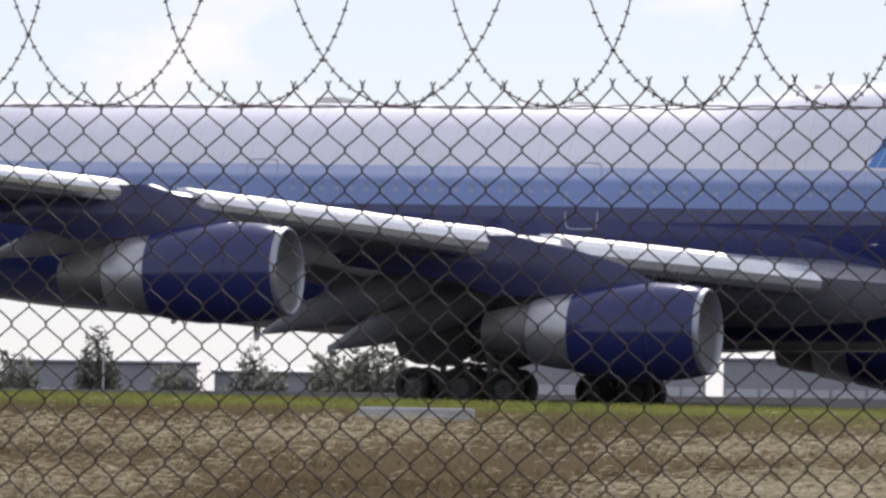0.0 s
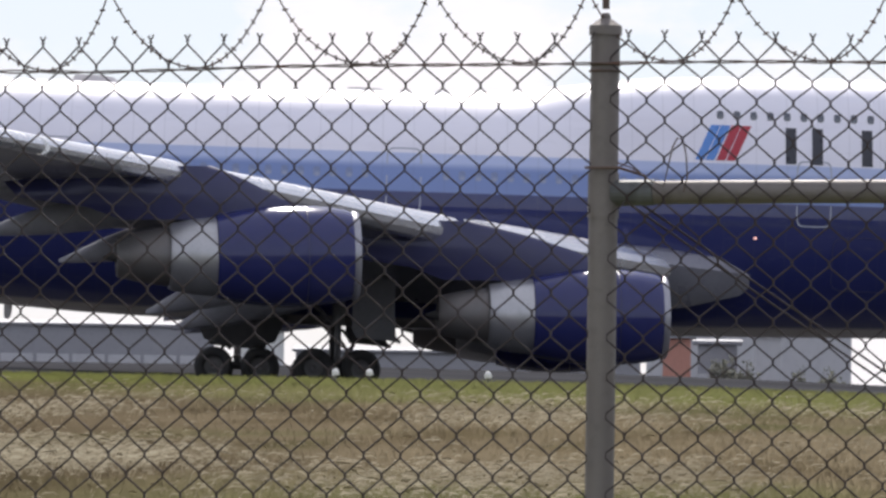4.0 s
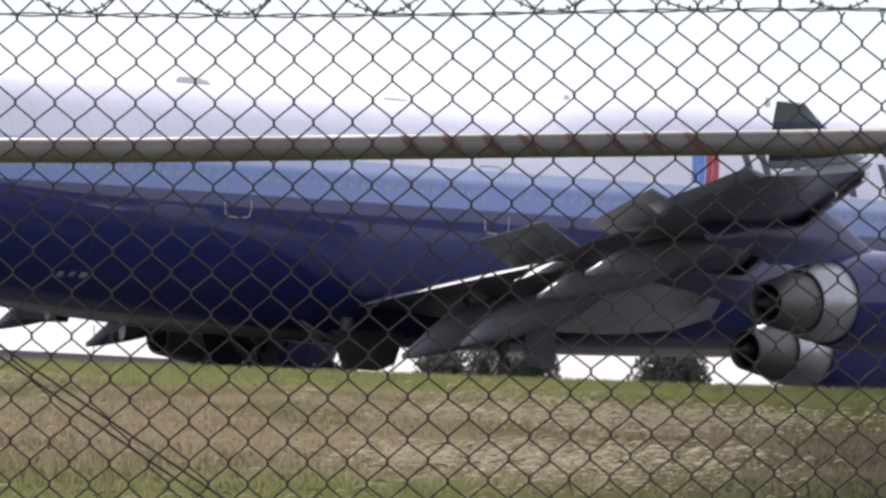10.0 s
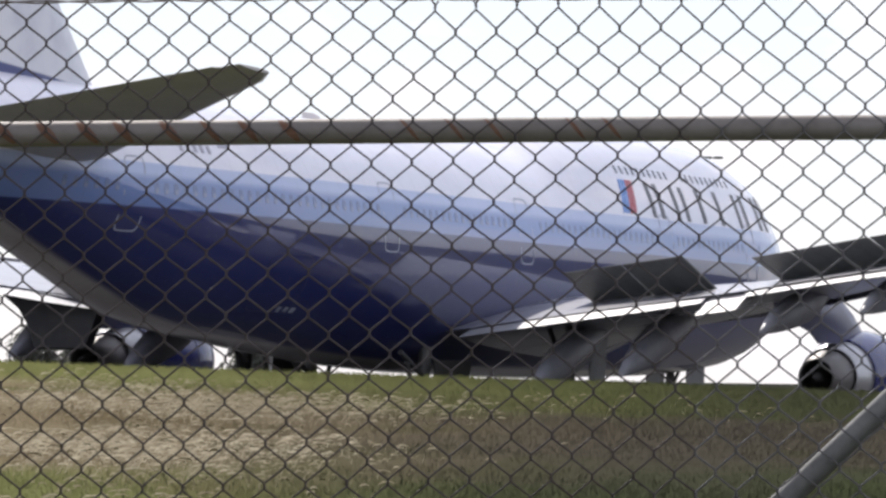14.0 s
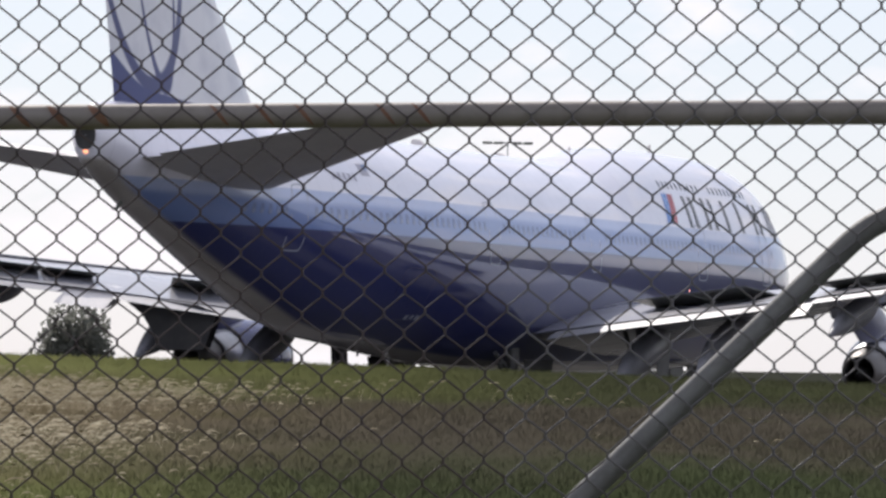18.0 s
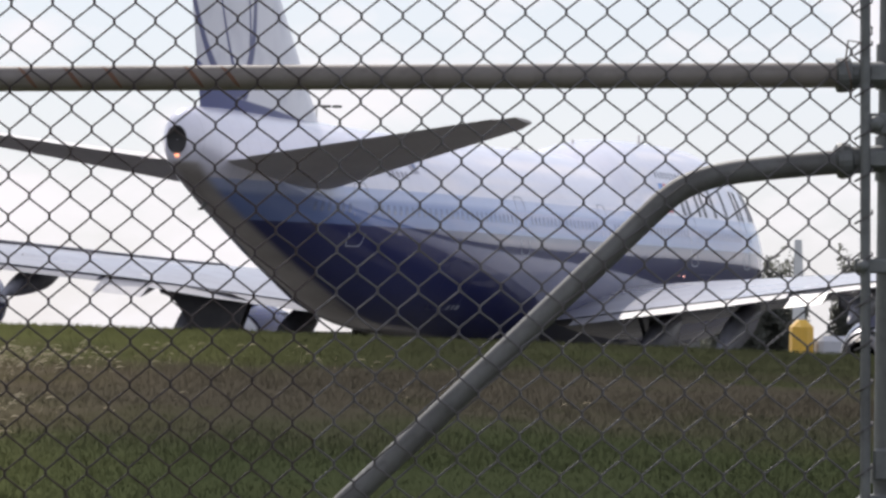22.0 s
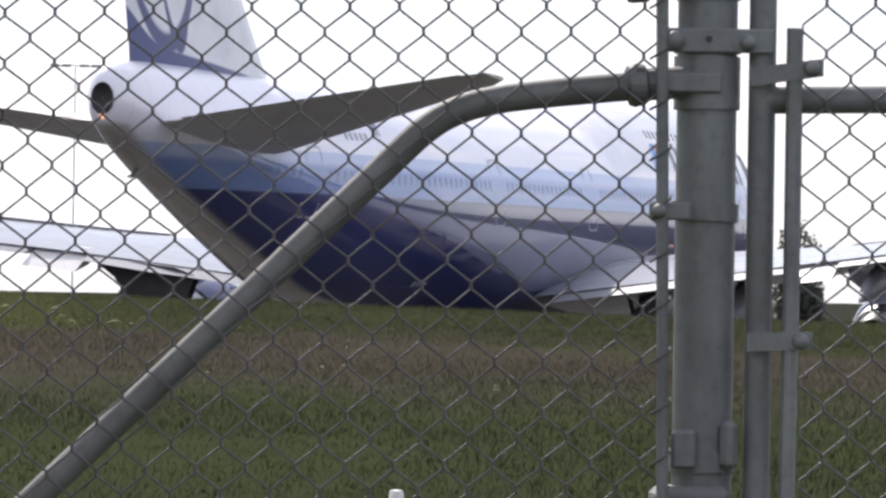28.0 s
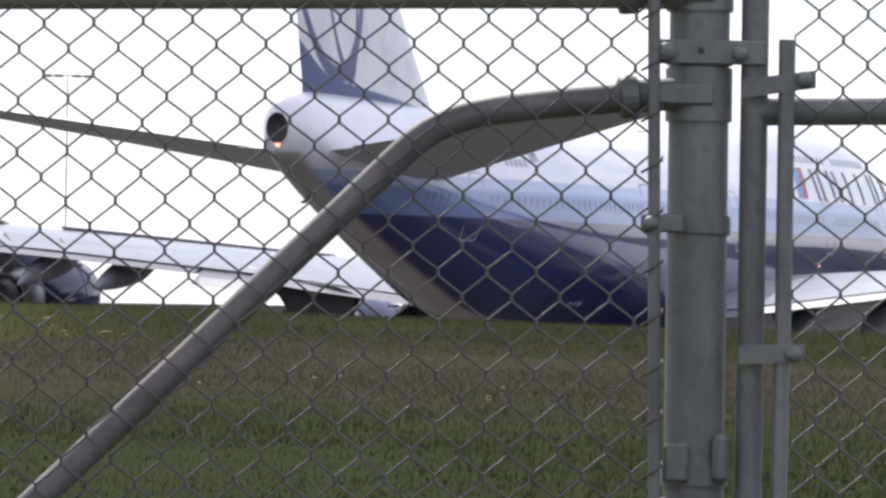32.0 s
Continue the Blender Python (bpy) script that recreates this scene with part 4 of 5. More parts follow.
# near-black fairing that hangs below the trailing edge beside the left inner engine
prof = ((-12.4, 3.85), (-11.7, 3.65), (-11.1, 3.2), (-10.7, 2.6), (-10.55, 2.0), (-8.8, 2.0), (-8.7, 2.2), (-8.3, 3.3), (-9.0, 3.55), (-10.8, 3.75))
sharp(part("flap_fairing", Geo().rings([[at(36.4, y, z - 0.05) for y, z in prof], [at(36.9, y, z) for y, z in prof], [at(37.0, y * 0.995, z) for y, z in prof]]), M["near_black"], aircraft, "near-black fairing below the wing"), 40)

# ---- landing gear ----
WHEELS = []
wheel_g = Geo()
wheel_g.spin([(-0.10, 0.29), (-0.19, 0.33), (-0.215, 0.48), (-0.17, 0.585), (-0.08, 0.615), (0.08, 0.615), (0.17, 0.585), (0.215, 0.48), (0.19, 0.33), (0.10, 0.29)], (0, 0, 0), "y", 24)
tyre_faces = len(wheel_g.f)
wheel_g.spin([(-0.12, 0.30), (-0.09, 0.24), (-0.13, 0.13), (-0.15, 0.03), (0.15, 0.03), (0.13, 0.13), (0.09, 0.24), (0.12, 0.30)], (0, 0, 0), "y", 16)
wheel_mesh = wheel_g.mesh("wheel", M["tyre"], True)
wheel_mesh.materials.append(M["gear"])
for k, f in enumerate(wheel_mesh.polygons):
    f.material_index = 0 if k < tyre_faces else 1


GROUND = -0.55
HUB = GROUND + 0.62


def bogie(s, y, top, lean=0.0):
    g = Geo()
    x0, y0, _ = at(s, y, 0)
    g.tube([(x0, y0, HUB), (x0, y0, 1.5)], 0.11, 12).tube([(x0 + lean * 0.4, y0 * (1 + lean * 0.02), 1.4), (x0 + lean, y0 * 1.02, top)], 0.2, 12)
    g.tube([(x0 - 0.85, y0, HUB - 0.02), (x0 - 0.3, y0, HUB + 0.06), (x0 + 0.3, y0, HUB + 0.06), (x0 + 0.85, y0, HUB - 0.02)], 0.12, 10)
    g.tube([(x0 - 1.9, y0, top - 0.2), (x0 - 0.1, y0, 1.4)], 0.08, 8).tube([(x0 + 0.12, y0, 1.3), (x0 + 0.5, y0, 0.8), (x0 + 0.12, y0, HUB + 0.1)], 0.05, 8).tube([(x0 - 0.1, y0, 1.1), (x0 - 0.6, y0, 0.55), (x0 - 0.75, y0, HUB + 0.05)], 0.03, 6)
    for dx in (-0.73, 0.73):
        g.tube([(x0 + dx, y0 - 0.58, HUB), (x0 + dx, y0 + 0.58, HUB)], 0.08, 10)
    gear = part("landing_gear", g, M["gear"], aircraft, "dark four-wheel main landing gear")
    for dx in (-0.73, 0.73):
        for dy in (-0.56, 0.56):
            w = part("wheel", wheel_mesh, None, gear, "black tyre on grey hub")
            w.location = (x0 + dx, y0 + dy, HUB)
            WHEELS.append((w, (x0 + dx, y0 + dy, HUB)))
    return gear


for y in (5.5, -5.5):
    gr = bogie(31.8, y, 3.3)
    x0, y0, _ = at(31.8, y, 0)
    o = 0.42 if y < 0 else -0.42
    g = Geo()
    prof = ((0.42, 3.35), (0.42, 1.35), (0.55, 1.05), (1.55, 0.98), (1.92, 0.90), (1.95, 0.98), (1.78, 1.12), (1.72, 1.9), (1.75, 3.35))
    g.rings([[(x0 + x, y0 + o * (1.1 + 0.12 * z) + k, z) for x, z in prof] for k in (0.0, 0.05)])
    part("gear_door", g, M["gear_door"], gr, "grey landing gear door")
for y in (1.9, -1.9):
    gr = bogie(34.9, y, 2.3)
    x0, y0, _ = at(34.9, y, 0)
    o = 0.95 if y < 0 else -0.95
    g = Geo()
    g.rings([[(x, y0 + o + k, z) for x, z in ((x0 - 1.5, 1.9), (x0 - 1.1, 1.0), (x0 - 0.5, 0.75), (x0 + 0.5, 0.72), (x0 + 1.2, 0.95), (x0 + 1.6, 1.9))] for k in (0.0, 0.05)])
    part("gear_door", g, M["near_black"], gr, "dark body gear door")
    g = Geo().tube([(x0 - 1.4, y0, 1.8), (x0 - 0.2, y0 * 0.9, 0.7)], 0.09, 8).tube([(x0 + 1.5, y0, 1.7), (x0 + 0.3, y0 * 0.9, 0.75)], 0.08, 8).tube([(x0 - 0.9, y0 * 0.8, 0.85), (x0 + 0.9, y0 * 0.8, 0.75)], 0.07, 8)
    part("gear_brace", g, M["gear"], gr, "dark gear braces")
g = Geo()
g.tube([at(7.8, 0, HUB - 0.1), at(7.8, 0, 1.4)], 0.10, 10).tube([at(7.8, 0, 1.3), at(7.6, 0, 2.6)], 0.15, 10).tube([at(7.8, -0.5, HUB), at(7.8, 0.5, HUB)], 0.07, 10).tube([at(7.8, 0, 1.2), at(6.2, 0, 2.5)], 0.07, 8)
ng = part("landing_gear", g, M["gear"], aircraft, "two-wheel nose gear")
for dy in (-0.42, 0.42):
    w = part("wheel", wheel_mesh, None, ng, "black tyre on grey hub")
    x0, y0, _ = at(7.8, dy, 0)
    w.location = (x0, y0, HUB)
    WHEELS.append((w, (x0, y0, HUB)))
for dy in (-0.75, 0.75):
    x0, y0, _ = at(7.2, dy, 0)
    part("gear_door", Geo().box((x0 - 0.9, y0 - 0.03, 1.35), (x0 + 0.9, y0 + 0.03, 2.45), 0.02), M["door_paint"], ng)


# ---- the boundary fence ----
def rail_z(x):
    return 2.028 + 0.0229 * (x - 0.013) - 0.0008 * (x - 0.013) ** 2 + 0.010 * ease(-1.2, -2.0, x)


def wire_z(x):
    return table(x, (-7, -4.91, -3.03, -2.66, -1.89, -1.04, -0.23, 1.5, 4), (2.23, 2.228, 2.2135, 2.226, 2.234, 2.236, 2.254, 2.285, 2.32))


FY = FENCE_Y


def post_thing(x, r, top, name, label):
    p = thing(name, label, "fence post", at=(x, FY + r + 0.006, 0))
    g = Geo().spin([(-0.4, r), (top - 0.018, r)], (0, 0, 0), "z", 28, True)
    sharp(part("post_tube", g, M["post"], p), 40)
    cap = Geo().spin([(top - 0.030, r + 0.001), (top - 0.030, r + 0.0035), (top - 0.012, r + 0.0035), (top - 0.009, r * 0.92), (top - 0.003, r * 0.66), (top + 0.002, r * 0.34), (top + 0.004, 0.010), (top + 0.012, 0.007), (top + 0.012, 0.001)], (0, 0, 0), "z", 28)
    sharp(part("post_cap", cap, M["post"], p, "domed metal post cap"), 40)
    part("finial_rod", Geo().tube([(0, 0, top + 0.02), (0.002, 0, top + 0.35), (-0.002, 0, top + 0.62)], 0.007, 8), M["barb"], p, "thin rusty rod above the cap")
    return p


post_a = post_thing(-2.0375, 0.0275, 2.318, "fence_post", "weathered steel fence post with domed cap")
post_thing(-5.57, 0.0275, 2.30, "fence_post", "weathered steel fence post with domed cap")
# rail fitting and bands on the post
pa = Geo().spin([(rail_z(-2.09) - 0.045, 0.0282), (rail_z(-2.09) - 0.045, 0.0295), (rail_z(-2.09) + 0.040, 0.0295), (rail_z(-2.09) + 0.040, 0.0282)], (0, 0, 0), "z", 28)
sharp(part("rail_band", pa, M["post"], post_a, "weathered band"), 40)
for dz in (0.245, 0.232):
    part("tie_wire", Geo().spin([(1.985 + dz, 0.028), (1.985 + dz + 0.001, 0.031), (1.985 + dz + 0.004, 0.031), (1.985 + dz + 0.005, 0.028)], (0, 0, 0), "z", 20), M["barb"], post_a)

# brace rail from the post to the gate post
R_Y = FY + 0.030
rail = thing("brace_rail", "galvanised horizontal pipe rail with rust marks", "fence rail")
xs = np.linspace(-2.0, 1.48, 24)
sharp(part("pipe", Geo().tube([(x, R_Y, rail_z(x)) for x in xs], 0.0222, 20), M["post"], rail), 40)
part("rail_cup", Geo().tube([(-2.02, R_Y, rail_z(-2.0)), (-1.94, R_Y, rail_z(-1.94)), (-1.938, R_Y, rail_z(-1.938))], [0.0245, 0.0245, 0.021], 20), M["pipe"], rail, "cast rail cup")
part("rail_cup", Geo().tube([(1.385, R_Y, rail_z(1.385)), (1.388, R_Y, rail_z(1.388)), (1.395, R_Y, rail_z(1.395)), (1.412, R_Y, rail_z(1.412)), (1.414, R_Y, rail_z(1.414)), (1.47, R_Y, rail_z(1.47))], [0.021, 0.030, 0.031, 0.030, 0.0235, 0.0235], 20), M["pipe"], rail, "cast rail cup")
# rust marks left by the mesh on the pipe's near side
random.seed(5)
for k in range(16):
    x = -0.756 + 0.0715 * k + random.uniform(-0.006, 0.006)
    if k in (8, 9, 13):
        continue
    size = 0.6 + 0.4 * random.random() if k < 8 else 0.4
    rs = []
    for j in range(7):
        f = j / 6
        w = 0.012 * size * math.sin(math.pi * (0.1 + 0.8 * f))
        a = radians(-62 + 112 * f)
        xx = x - 0.017 + 0.034 * f
        zz = rail_z(x) - 0.0225 * math.sin(a)
        yy = R_Y - 0.0225 * math.cos(a)
        rs.append([(xx - w, yy, zz), (xx + w, yy, zz), (xx + w, yy - 0.0012, zz), (xx - w, yy - 0.0012, zz)])
    part("rust_mark", Geo().rings(rs), M["rust"], rail, "brown rust mark")

# top tension wire: two slack strands twisted together
tw = thing("tension_wire", "thin twisted steel tension wire along the fence top", "wire")
for ph in (0.0, math.pi):
    path = []
    for i in range(260):
        x = -6.4 + 8.2 * i / 259
        a = x * 34 + ph
        gap = 0.0022 + 0.004 * max(0, noise.noise((x * 1.3, 1.0, 7.0)))
        path.append((x, FY - 0.006 + gap * 0.6 * math.cos(a), wire_z(x) + gap * math.sin(a) + 0.003 * noise.noise((x * 2.0, 5.0, 1.0))))
    part("strand", Geo().tube(path, 0.0016, 5), M["barb"], tw)


def mesh_bay(name, x0, x1, cols, col_x, row_x, row_z, top_of, z_bottom, label, y=FY, pitch=0.0748, r=0.00185, loose=0.0012, open_top=True, paler_from=9.0):
    """Chain-link cloth: upright zigzag wires hooked into one another, twisted in pairs at the top."""
    cloth = thing(name, label, "wire fence", kind="")
    # columns of joints at table places; the chief row's height by table; i + k is even at a joint
    first = (col_x[1] - col_x[0]) / (cols[1] - cols[0])
    last = (col_x[-1] - col_x[-2]) / (cols[-1] - cols[-2])

    def column(i):
        if i < cols[0]:
            return col_x[0] + (i - cols[0]) * first
        if i > cols[-1]:
            return col_x[-1] + (i - cols[-1]) * last
        return table(i, cols, col_x)

    def row(x):
        return table(x, row_x, row_z)

    i0 = next(i for i in range(-400, 400) if column(i) >= x0)
    i1 = next(i for i in range(i0, 400) if column(i + 1) > x1) - 1
    rng = random.Random(11)

    def joint(i, k):
        """Lattice joint: column i (half steps), row k downwards from the phase row; i + k is even."""
        x = column(i)
        z = row(x) - k * pitch / 2
        x += 0.0035 * noise.noise((x * 2.1, z * 2.3, 2.0)) + loose * noise.noise((x * 31, z * 29, 4.0))
        z += 0.003 * noise.noise((x * 1.9, z * 2.0, 8.0)) + loose * noise.noise((x * 27, z * 33, 9.0))
        return x, z

    for i in range(i0, i1 + 1):
        xm = column(i + 0.5)
        k_bot = int((row(xm) - z_bottom) / (pitch / 2))
        # the top joint must be an apex shared by this wire and its pair
        col_top = i if (i % 2 == 0) else i + 1
        k0 = -math.floor((top_of(column(col_top)) - 0.03 - row(column(col_top))) / (pitch / 2))
        if (col_top + k0) % 2:
            k0 += 1
        pts = []
        k = k0
        while k <= k_bot:
            col = i if (i + k) % 2 == 0 else i + 1
            x, z = joint(col, k)
            s = 1 if col == i else -1
            side = 0.0016 if col == i else -0.0016
            if k == k0 and open_top:
                # twist above the apex, with a split end
                w = 0.0016 if i % 2 == 0 else -0.0016
                h = 0.012 + 0.003 * rng.random()
                pts += [(x - w * 3.6, y + w, z + h + 0.007), (x - w * 0.6, y - w, z + h), (x + w, y + w, z + h * 0.55), (x - w * 0.6, y, z + 0.003)]
            else:
                hook = 0.0012 * s
                pts += [(x + hook, y + side, z + 0.0055), (x + hook, y - side, z - 0.0055)]
            k += 1
        part("wire", Geo().tube(pts, r, 5), M["zinc"] if xm > paler_from else M["wire"], cloth)
    return cloth


mesh_bay("chain_link_cloth", -5.55, -2.05, (-26, -14, 0, 12, 20, 32, 46), (-4.88, -4.415, -3.888, -3.435, -3.138, -2.706, -2.2005), (-6, -3.89, -3.3, -2.7, -2), (2.180, 2.1735, 2.181, 2.190, 2.193), lambda x: 2.307, 0.85, "rusty galvanised chain-link cloth between the posts", pitch=0.0785)
mesh_bay("chain_link_cloth", -2.025, 1.470, (0, 26, 38, 70, 75), (-1.7039, -0.7876, -0.3619, 0.7929, 0.9745), (-2.1, -1.95, -1.72, -1.5, -1.2, -0.7876, -0.362, 0.2, 0.793, 1.45), (2.128, 2.1255, 2.121, 2.117, 2.117, 2.1268, 2.1441, 2.168, 2.1946, 2.2115), lambda x: wire_z(x) + 0.08, 0.85, "rusted chain-link cloth, paler grey beside the gate post", paler_from=0.46)


# coil of barbed wire along the top
def barbed_coil():
    coil = thing("barbed_coil", "loose coil of rusty barbed wire on the fence top", "barbed wire")
    marks = (-6.1, -5.73, -5.37, -5.02, -4.692, -4.363, -4.050, -3.729, -3.430, -3.135, -2.832, -2.500, -2.192, -1.905, -1.612, -1.346, -1.064, -0.802, -0.508, -0.248, 0.0, 0.29, 0.58, 0.86, 1.15, 1.44)
    rng = random.Random(3)
    path = []
    n = 64
    for i in range(len(marks) - 1):
        a_half, b_half = 0.148 + rng.uniform(-0.012, 0.012), 0.31 + rng.uniform(-0.02, 0.02)
        slim = 0.6 + 0.4 * ease(-3.2, -4.2, marks[i])
        for j in range(n):
            f = 2 * math.pi * j / n
            x = marks[i] + (marks[i + 1] - marks[i]) * j / n + a_half * math.sin(f) * (slim if f < math.pi else 1.0)
            low = wire_z(x) + 0.004
            path.append((x, FY + 0.02 + 0.11 * math.sin(f * 0.5 + i * math.pi) * (1 - math.cos(f)) / 2, low + b_half * (1 - math.cos(f))))
    part("wire", Geo().tube(path, 0.0017, 5), M["barb"], coil)
    barbs = Geo()
    run = 0.0
    for a, b in zip(path, path[1:]):
        run += (Vector(b) - Vector(a)).length
        if run > 0.0145:
            run = 0.0
            d = (Vector(b) - Vector(a)).normalized()
            s = d.cross(Vector((0, 1, 0))).normalized()
            c = Vector(a)
            t = rng.uniform(-0.5, 0.5)
            s2 = (s * math.cos(t) + d * math.sin(t))
            barbs.tube([c - s2 * 0.0062, c - s2 * 0.003 + Vector((0, -0.002, 0)), c + s2 * 0.003 + Vector((0, -0.002, 0)), c + s2 * 0.0062], [0.0009, 0.0024, 0.0024, 0.0009], 4)
    ob = part("barbing", barbs, M["barb"], coil, "short twisted barbs")
    ob["kind"] = "stuff"


barbed_coil()

# diagonal guy wires from the post down to the right
guy = thing("guy_wire", "two thin slack guy wires running down from the post", "wire")
for o, z0 in ((0.0, 2.0), (0.022, 1.985)):
    pts = []
    for i in range(30):
        f = i / 29
        x = -2.015 + 2.35 * f
        pts.append((x, FY + 0.055 - 0.02 * f, z0 - (0.645 + 0.015 * o) * (x + 2.015) * (1.02 if o else 1.0) + 0.05 * math.sin(math.pi * f) * -0.3 + o * f * 0.4))
    part("strand", Geo().tube(pts, 0.0024, 6), M["wire"], guy)
part("clip", Geo().tube([(-2.066, FY - 0.004, 2.035), (-2.0, FY - 0.006, 2.035), (-1.95, FY - 0.002, 2.02)], 0.003, 6), M["barb"], guy)

part("tie_wire", Geo().tube([(-2.005, FY - 0.004, 2.045), (-1.975, FY - 0.008, 2.035), (-1.94, FY - 0.006, 2.012), (-1.915, FY - 0.002, 2.0), (-1.907, FY, 2.04), (-1.899, FY, 2.075), (-1.890, FY, 2.092), (-1.880, FY, 2.090), (-1.873, FY, 2.06), (-1.870, FY, 2.02), (-1.877, FY, 1.99)], 0.0015, 6), M["barb"], guy, "loose loop of tie wire")

# ---- gate post, bent brace, gate leaf ----
GX = 1.5115
gp = thing("gate_post", "thick galvanised gate post with clamps and bands", "gate post", at=(GX, FY + 0.055, 0))
sharp(part("post_tube", Geo().spin([(-0.4, 0.0445), (2.5, 0.0445)], (0, 0, 0), "z", 36, True), M["pipe"], gp), 40)


def band(z0, z1, r, name="band", tilt=0.0, label="galvanised band"):
    g = Geo()
    rings = []
    for rr, zz in ((r, z0), (r + 0.004, z0), (r + 0.004, z1), (r, z1)):
        rings.append([(rr * math.cos(a), rr * math.sin(a), zz + tilt * math.cos(a)) for a in [2 * math.pi * j / 36 for j in range(36)]])
    g.rings(rings, True, False)
    return sharp(part(name, g, M["pipe"], gp, label), 40)


def bolt(parent, x, y, z, r=0.011, deep=0.016):
    g = Geo().spin([(0, r), (-deep * 0.5, r), (-deep * 0.75, r * 0.8), (-deep, r * 0.35), (-deep, 0.001)], (x, y, z), "y", 14)
    return sharp(part("bolt", g, M["pipe"], parent), 50)


band(1.955, 1.992, 0.0455, "hinge_band")
part("hinge_strap", Geo().box((-0.068, -0.0525, 1.955), (0.092, -0.0475, 1.991), 0.003), M["pipe"], gp, "flat steel hinge strap")
bolt(gp, -0.057, -0.0525, 1.972, 0.0145)
bolt(gp, 0.052, -0.0525, 1.970, 0.012)
# no real opening: a thin near-black disc paints the hole's darkness
part("bolt_hole", Geo().spin([(0, 0.005), (-0.0012, 0.005), (-0.0012, 0.001)], (-0.006, -0.0525, 1.975), "y", 10), M["near_black"], gp)
band(1.872, 1.951, 0.0455, "brace_band")
part("brace_lug", Geo().box((-0.070, -0.054, 1.895), (0.015, -0.046, 1.925), 0.004), M["pipe"], gp)
band(2.035, 2.115, 0.0455, "rail_band")
part("brace_lug", Geo().box((-0.070, -0.054, 2.047), (0.015, -0.046, 2.077), 0.004), M["pipe"], gp)
band(1.707, 1.734, 0.0455, "tension_band", -0.002)
part("band_tail", Geo().box((-0.092, -0.064, 1.707), (-0.03, -0.052, 1.733), 0.003), M["pipe"], gp)
bolt(gp, -0.079, -0.064, 1.72, 0.011)
band(1.335, 1.362, 0.0455, "tension_band")
part("band_tail", Geo().box((-0.054, -0.057, 1.340), (-0.016, -0.046, 1.398), 0.010), M["pipe"], gp)
part("band_tail", Geo().box((0.020, -0.055, 1.340), (0.046, -0.034, 1.412), 0.008), M["pipe"], gp)
part("base_collar", Geo().box((-0.075, -0.058, 1.255), (0.038, 0.04, 1.315), 0.012), M["pipe"], gp, "lower hinge collar")

# upright tension bar woven through the cloth
tb = thing("tension_bar", "flat galvanised bar woven through the cloth edge", "bar")
part("bar", Geo().tube([(1.4335 + 0.011 * (2.1 - z) / 0.8, FY - 0.004, z) for z in np.linspace(2.25, 0.9, 12)], 0.0092, 10), M["pipe"], tb)
for k in range(14):
    z = 2.18 - 0.0747 * k
    x = 1.4335 + 0.011 * (2.1 - z) / 0.8
    part("wire_hook", Geo().tube([(x - 0.018, FY, z - 0.012), (x - 0.004, FY - 0.014, z - 0.003), (x + 0.0105, FY - 0.013, z + 0.006), (x + 0.013, FY + 0.004, z + 0.012)], 0.0019, 6), M["zinc"], tb)
part("tie_wire", Geo().tube([(1.443, FY - 0.006, 2.085), (1.423, FY - 0.008, 2.115), (1.403, FY - 0.004, 2.118), (1.399, FY, 2.085), (1.404, FY - 0.032, 2.05), (1.411, FY + 0.0, 2.03)], 0.0016, 6), M["barb"], tb)

# bent brace pipe
BR = [(1.481, 1.911), (1.411, 1.906), (1.311, 1.896), (1.231, 1.887), (1.176, 1.878), (1.131, 1.863), (1.096, 1.842), (1.066, 1.814), (1.031, 1.779), (0.880, 1.632), (0.711, 1.467), (0.554, 1.315), (0.311, 1.081), (-0.089, 0.699), (-0.539, 0.259), (-0.789, 0.019)]
brace = thing("brace_pipe", "bent galvanised brace pipe sloping down from the gate post", "fence brace")
pp = []
for (xa, za), (xb, zb) in zip(BR, BR[1:]):
    for k in range(3):
        pp.append((xa + (xb - xa) * k / 3, FY + 0.032, za + (zb - za) * k / 3))
pp.append((BR[-1][0], FY + 0.032, BR[-1][1]))
sm = []
for i in range(len(pp)):
    lo, hi = max(0, i - 2), min(len(pp), i + 3)
    sm.append(tuple(sum(q[c] for q in pp[lo:hi]) / (hi - lo) for c in range(3)) if 2 < i < len(pp) - 3 else pp[i])
sharp(part("pipe", Geo().tube(sm, 0.0212, 20), M["brace"], brace), 40)
part("rail_cup", Geo().tube([(1.387, FY + 0.032, 1.905), (1.391, FY + 0.032, 1.9055), (1.399, FY + 0.032, 1.906), (1.415, FY + 0.032, 1.907), (1.419, FY + 0.032, 1.9075), (1.481, FY + 0.032, 1.912)], [0.022, 0.030, 0.0325, 0.030, 0.024, 0.024], 20), M["pipe"], brace, "cast rail cup")

# gate leaf beyond the post
gate = thing("gate", "galvanised pipe gate leaf with chain-link cloth", "gate")
sharp(part("gate_frame", Geo().tube([(1.5910, FY + 0.03, 2.45), (1.5890, FY + 0.03, 1.0), (1.5850, FY + 0.03, 0.12)], 0.0205, 18), M["pipe"], gate, "upright gate pipe"), 40)
sharp(part("gate_rail", Geo().tube([(1.5910, FY + 0.03, 1.887), (2.4, FY + 0.03, 1.905), (4.2, FY + 0.03, 1.945)], 0.0205, 18), M["pipe"], gate, "horizontal gate pipe"), 40)
part("tension_bar", Geo().tube([(1.6330, FY - 0.003, 1.993), (1.6325, FY - 0.003, 1.6), (1.6250, FY - 0.003, 0.9)], 0.0125, 8), M["pipe"], gate, "flat woven bar")
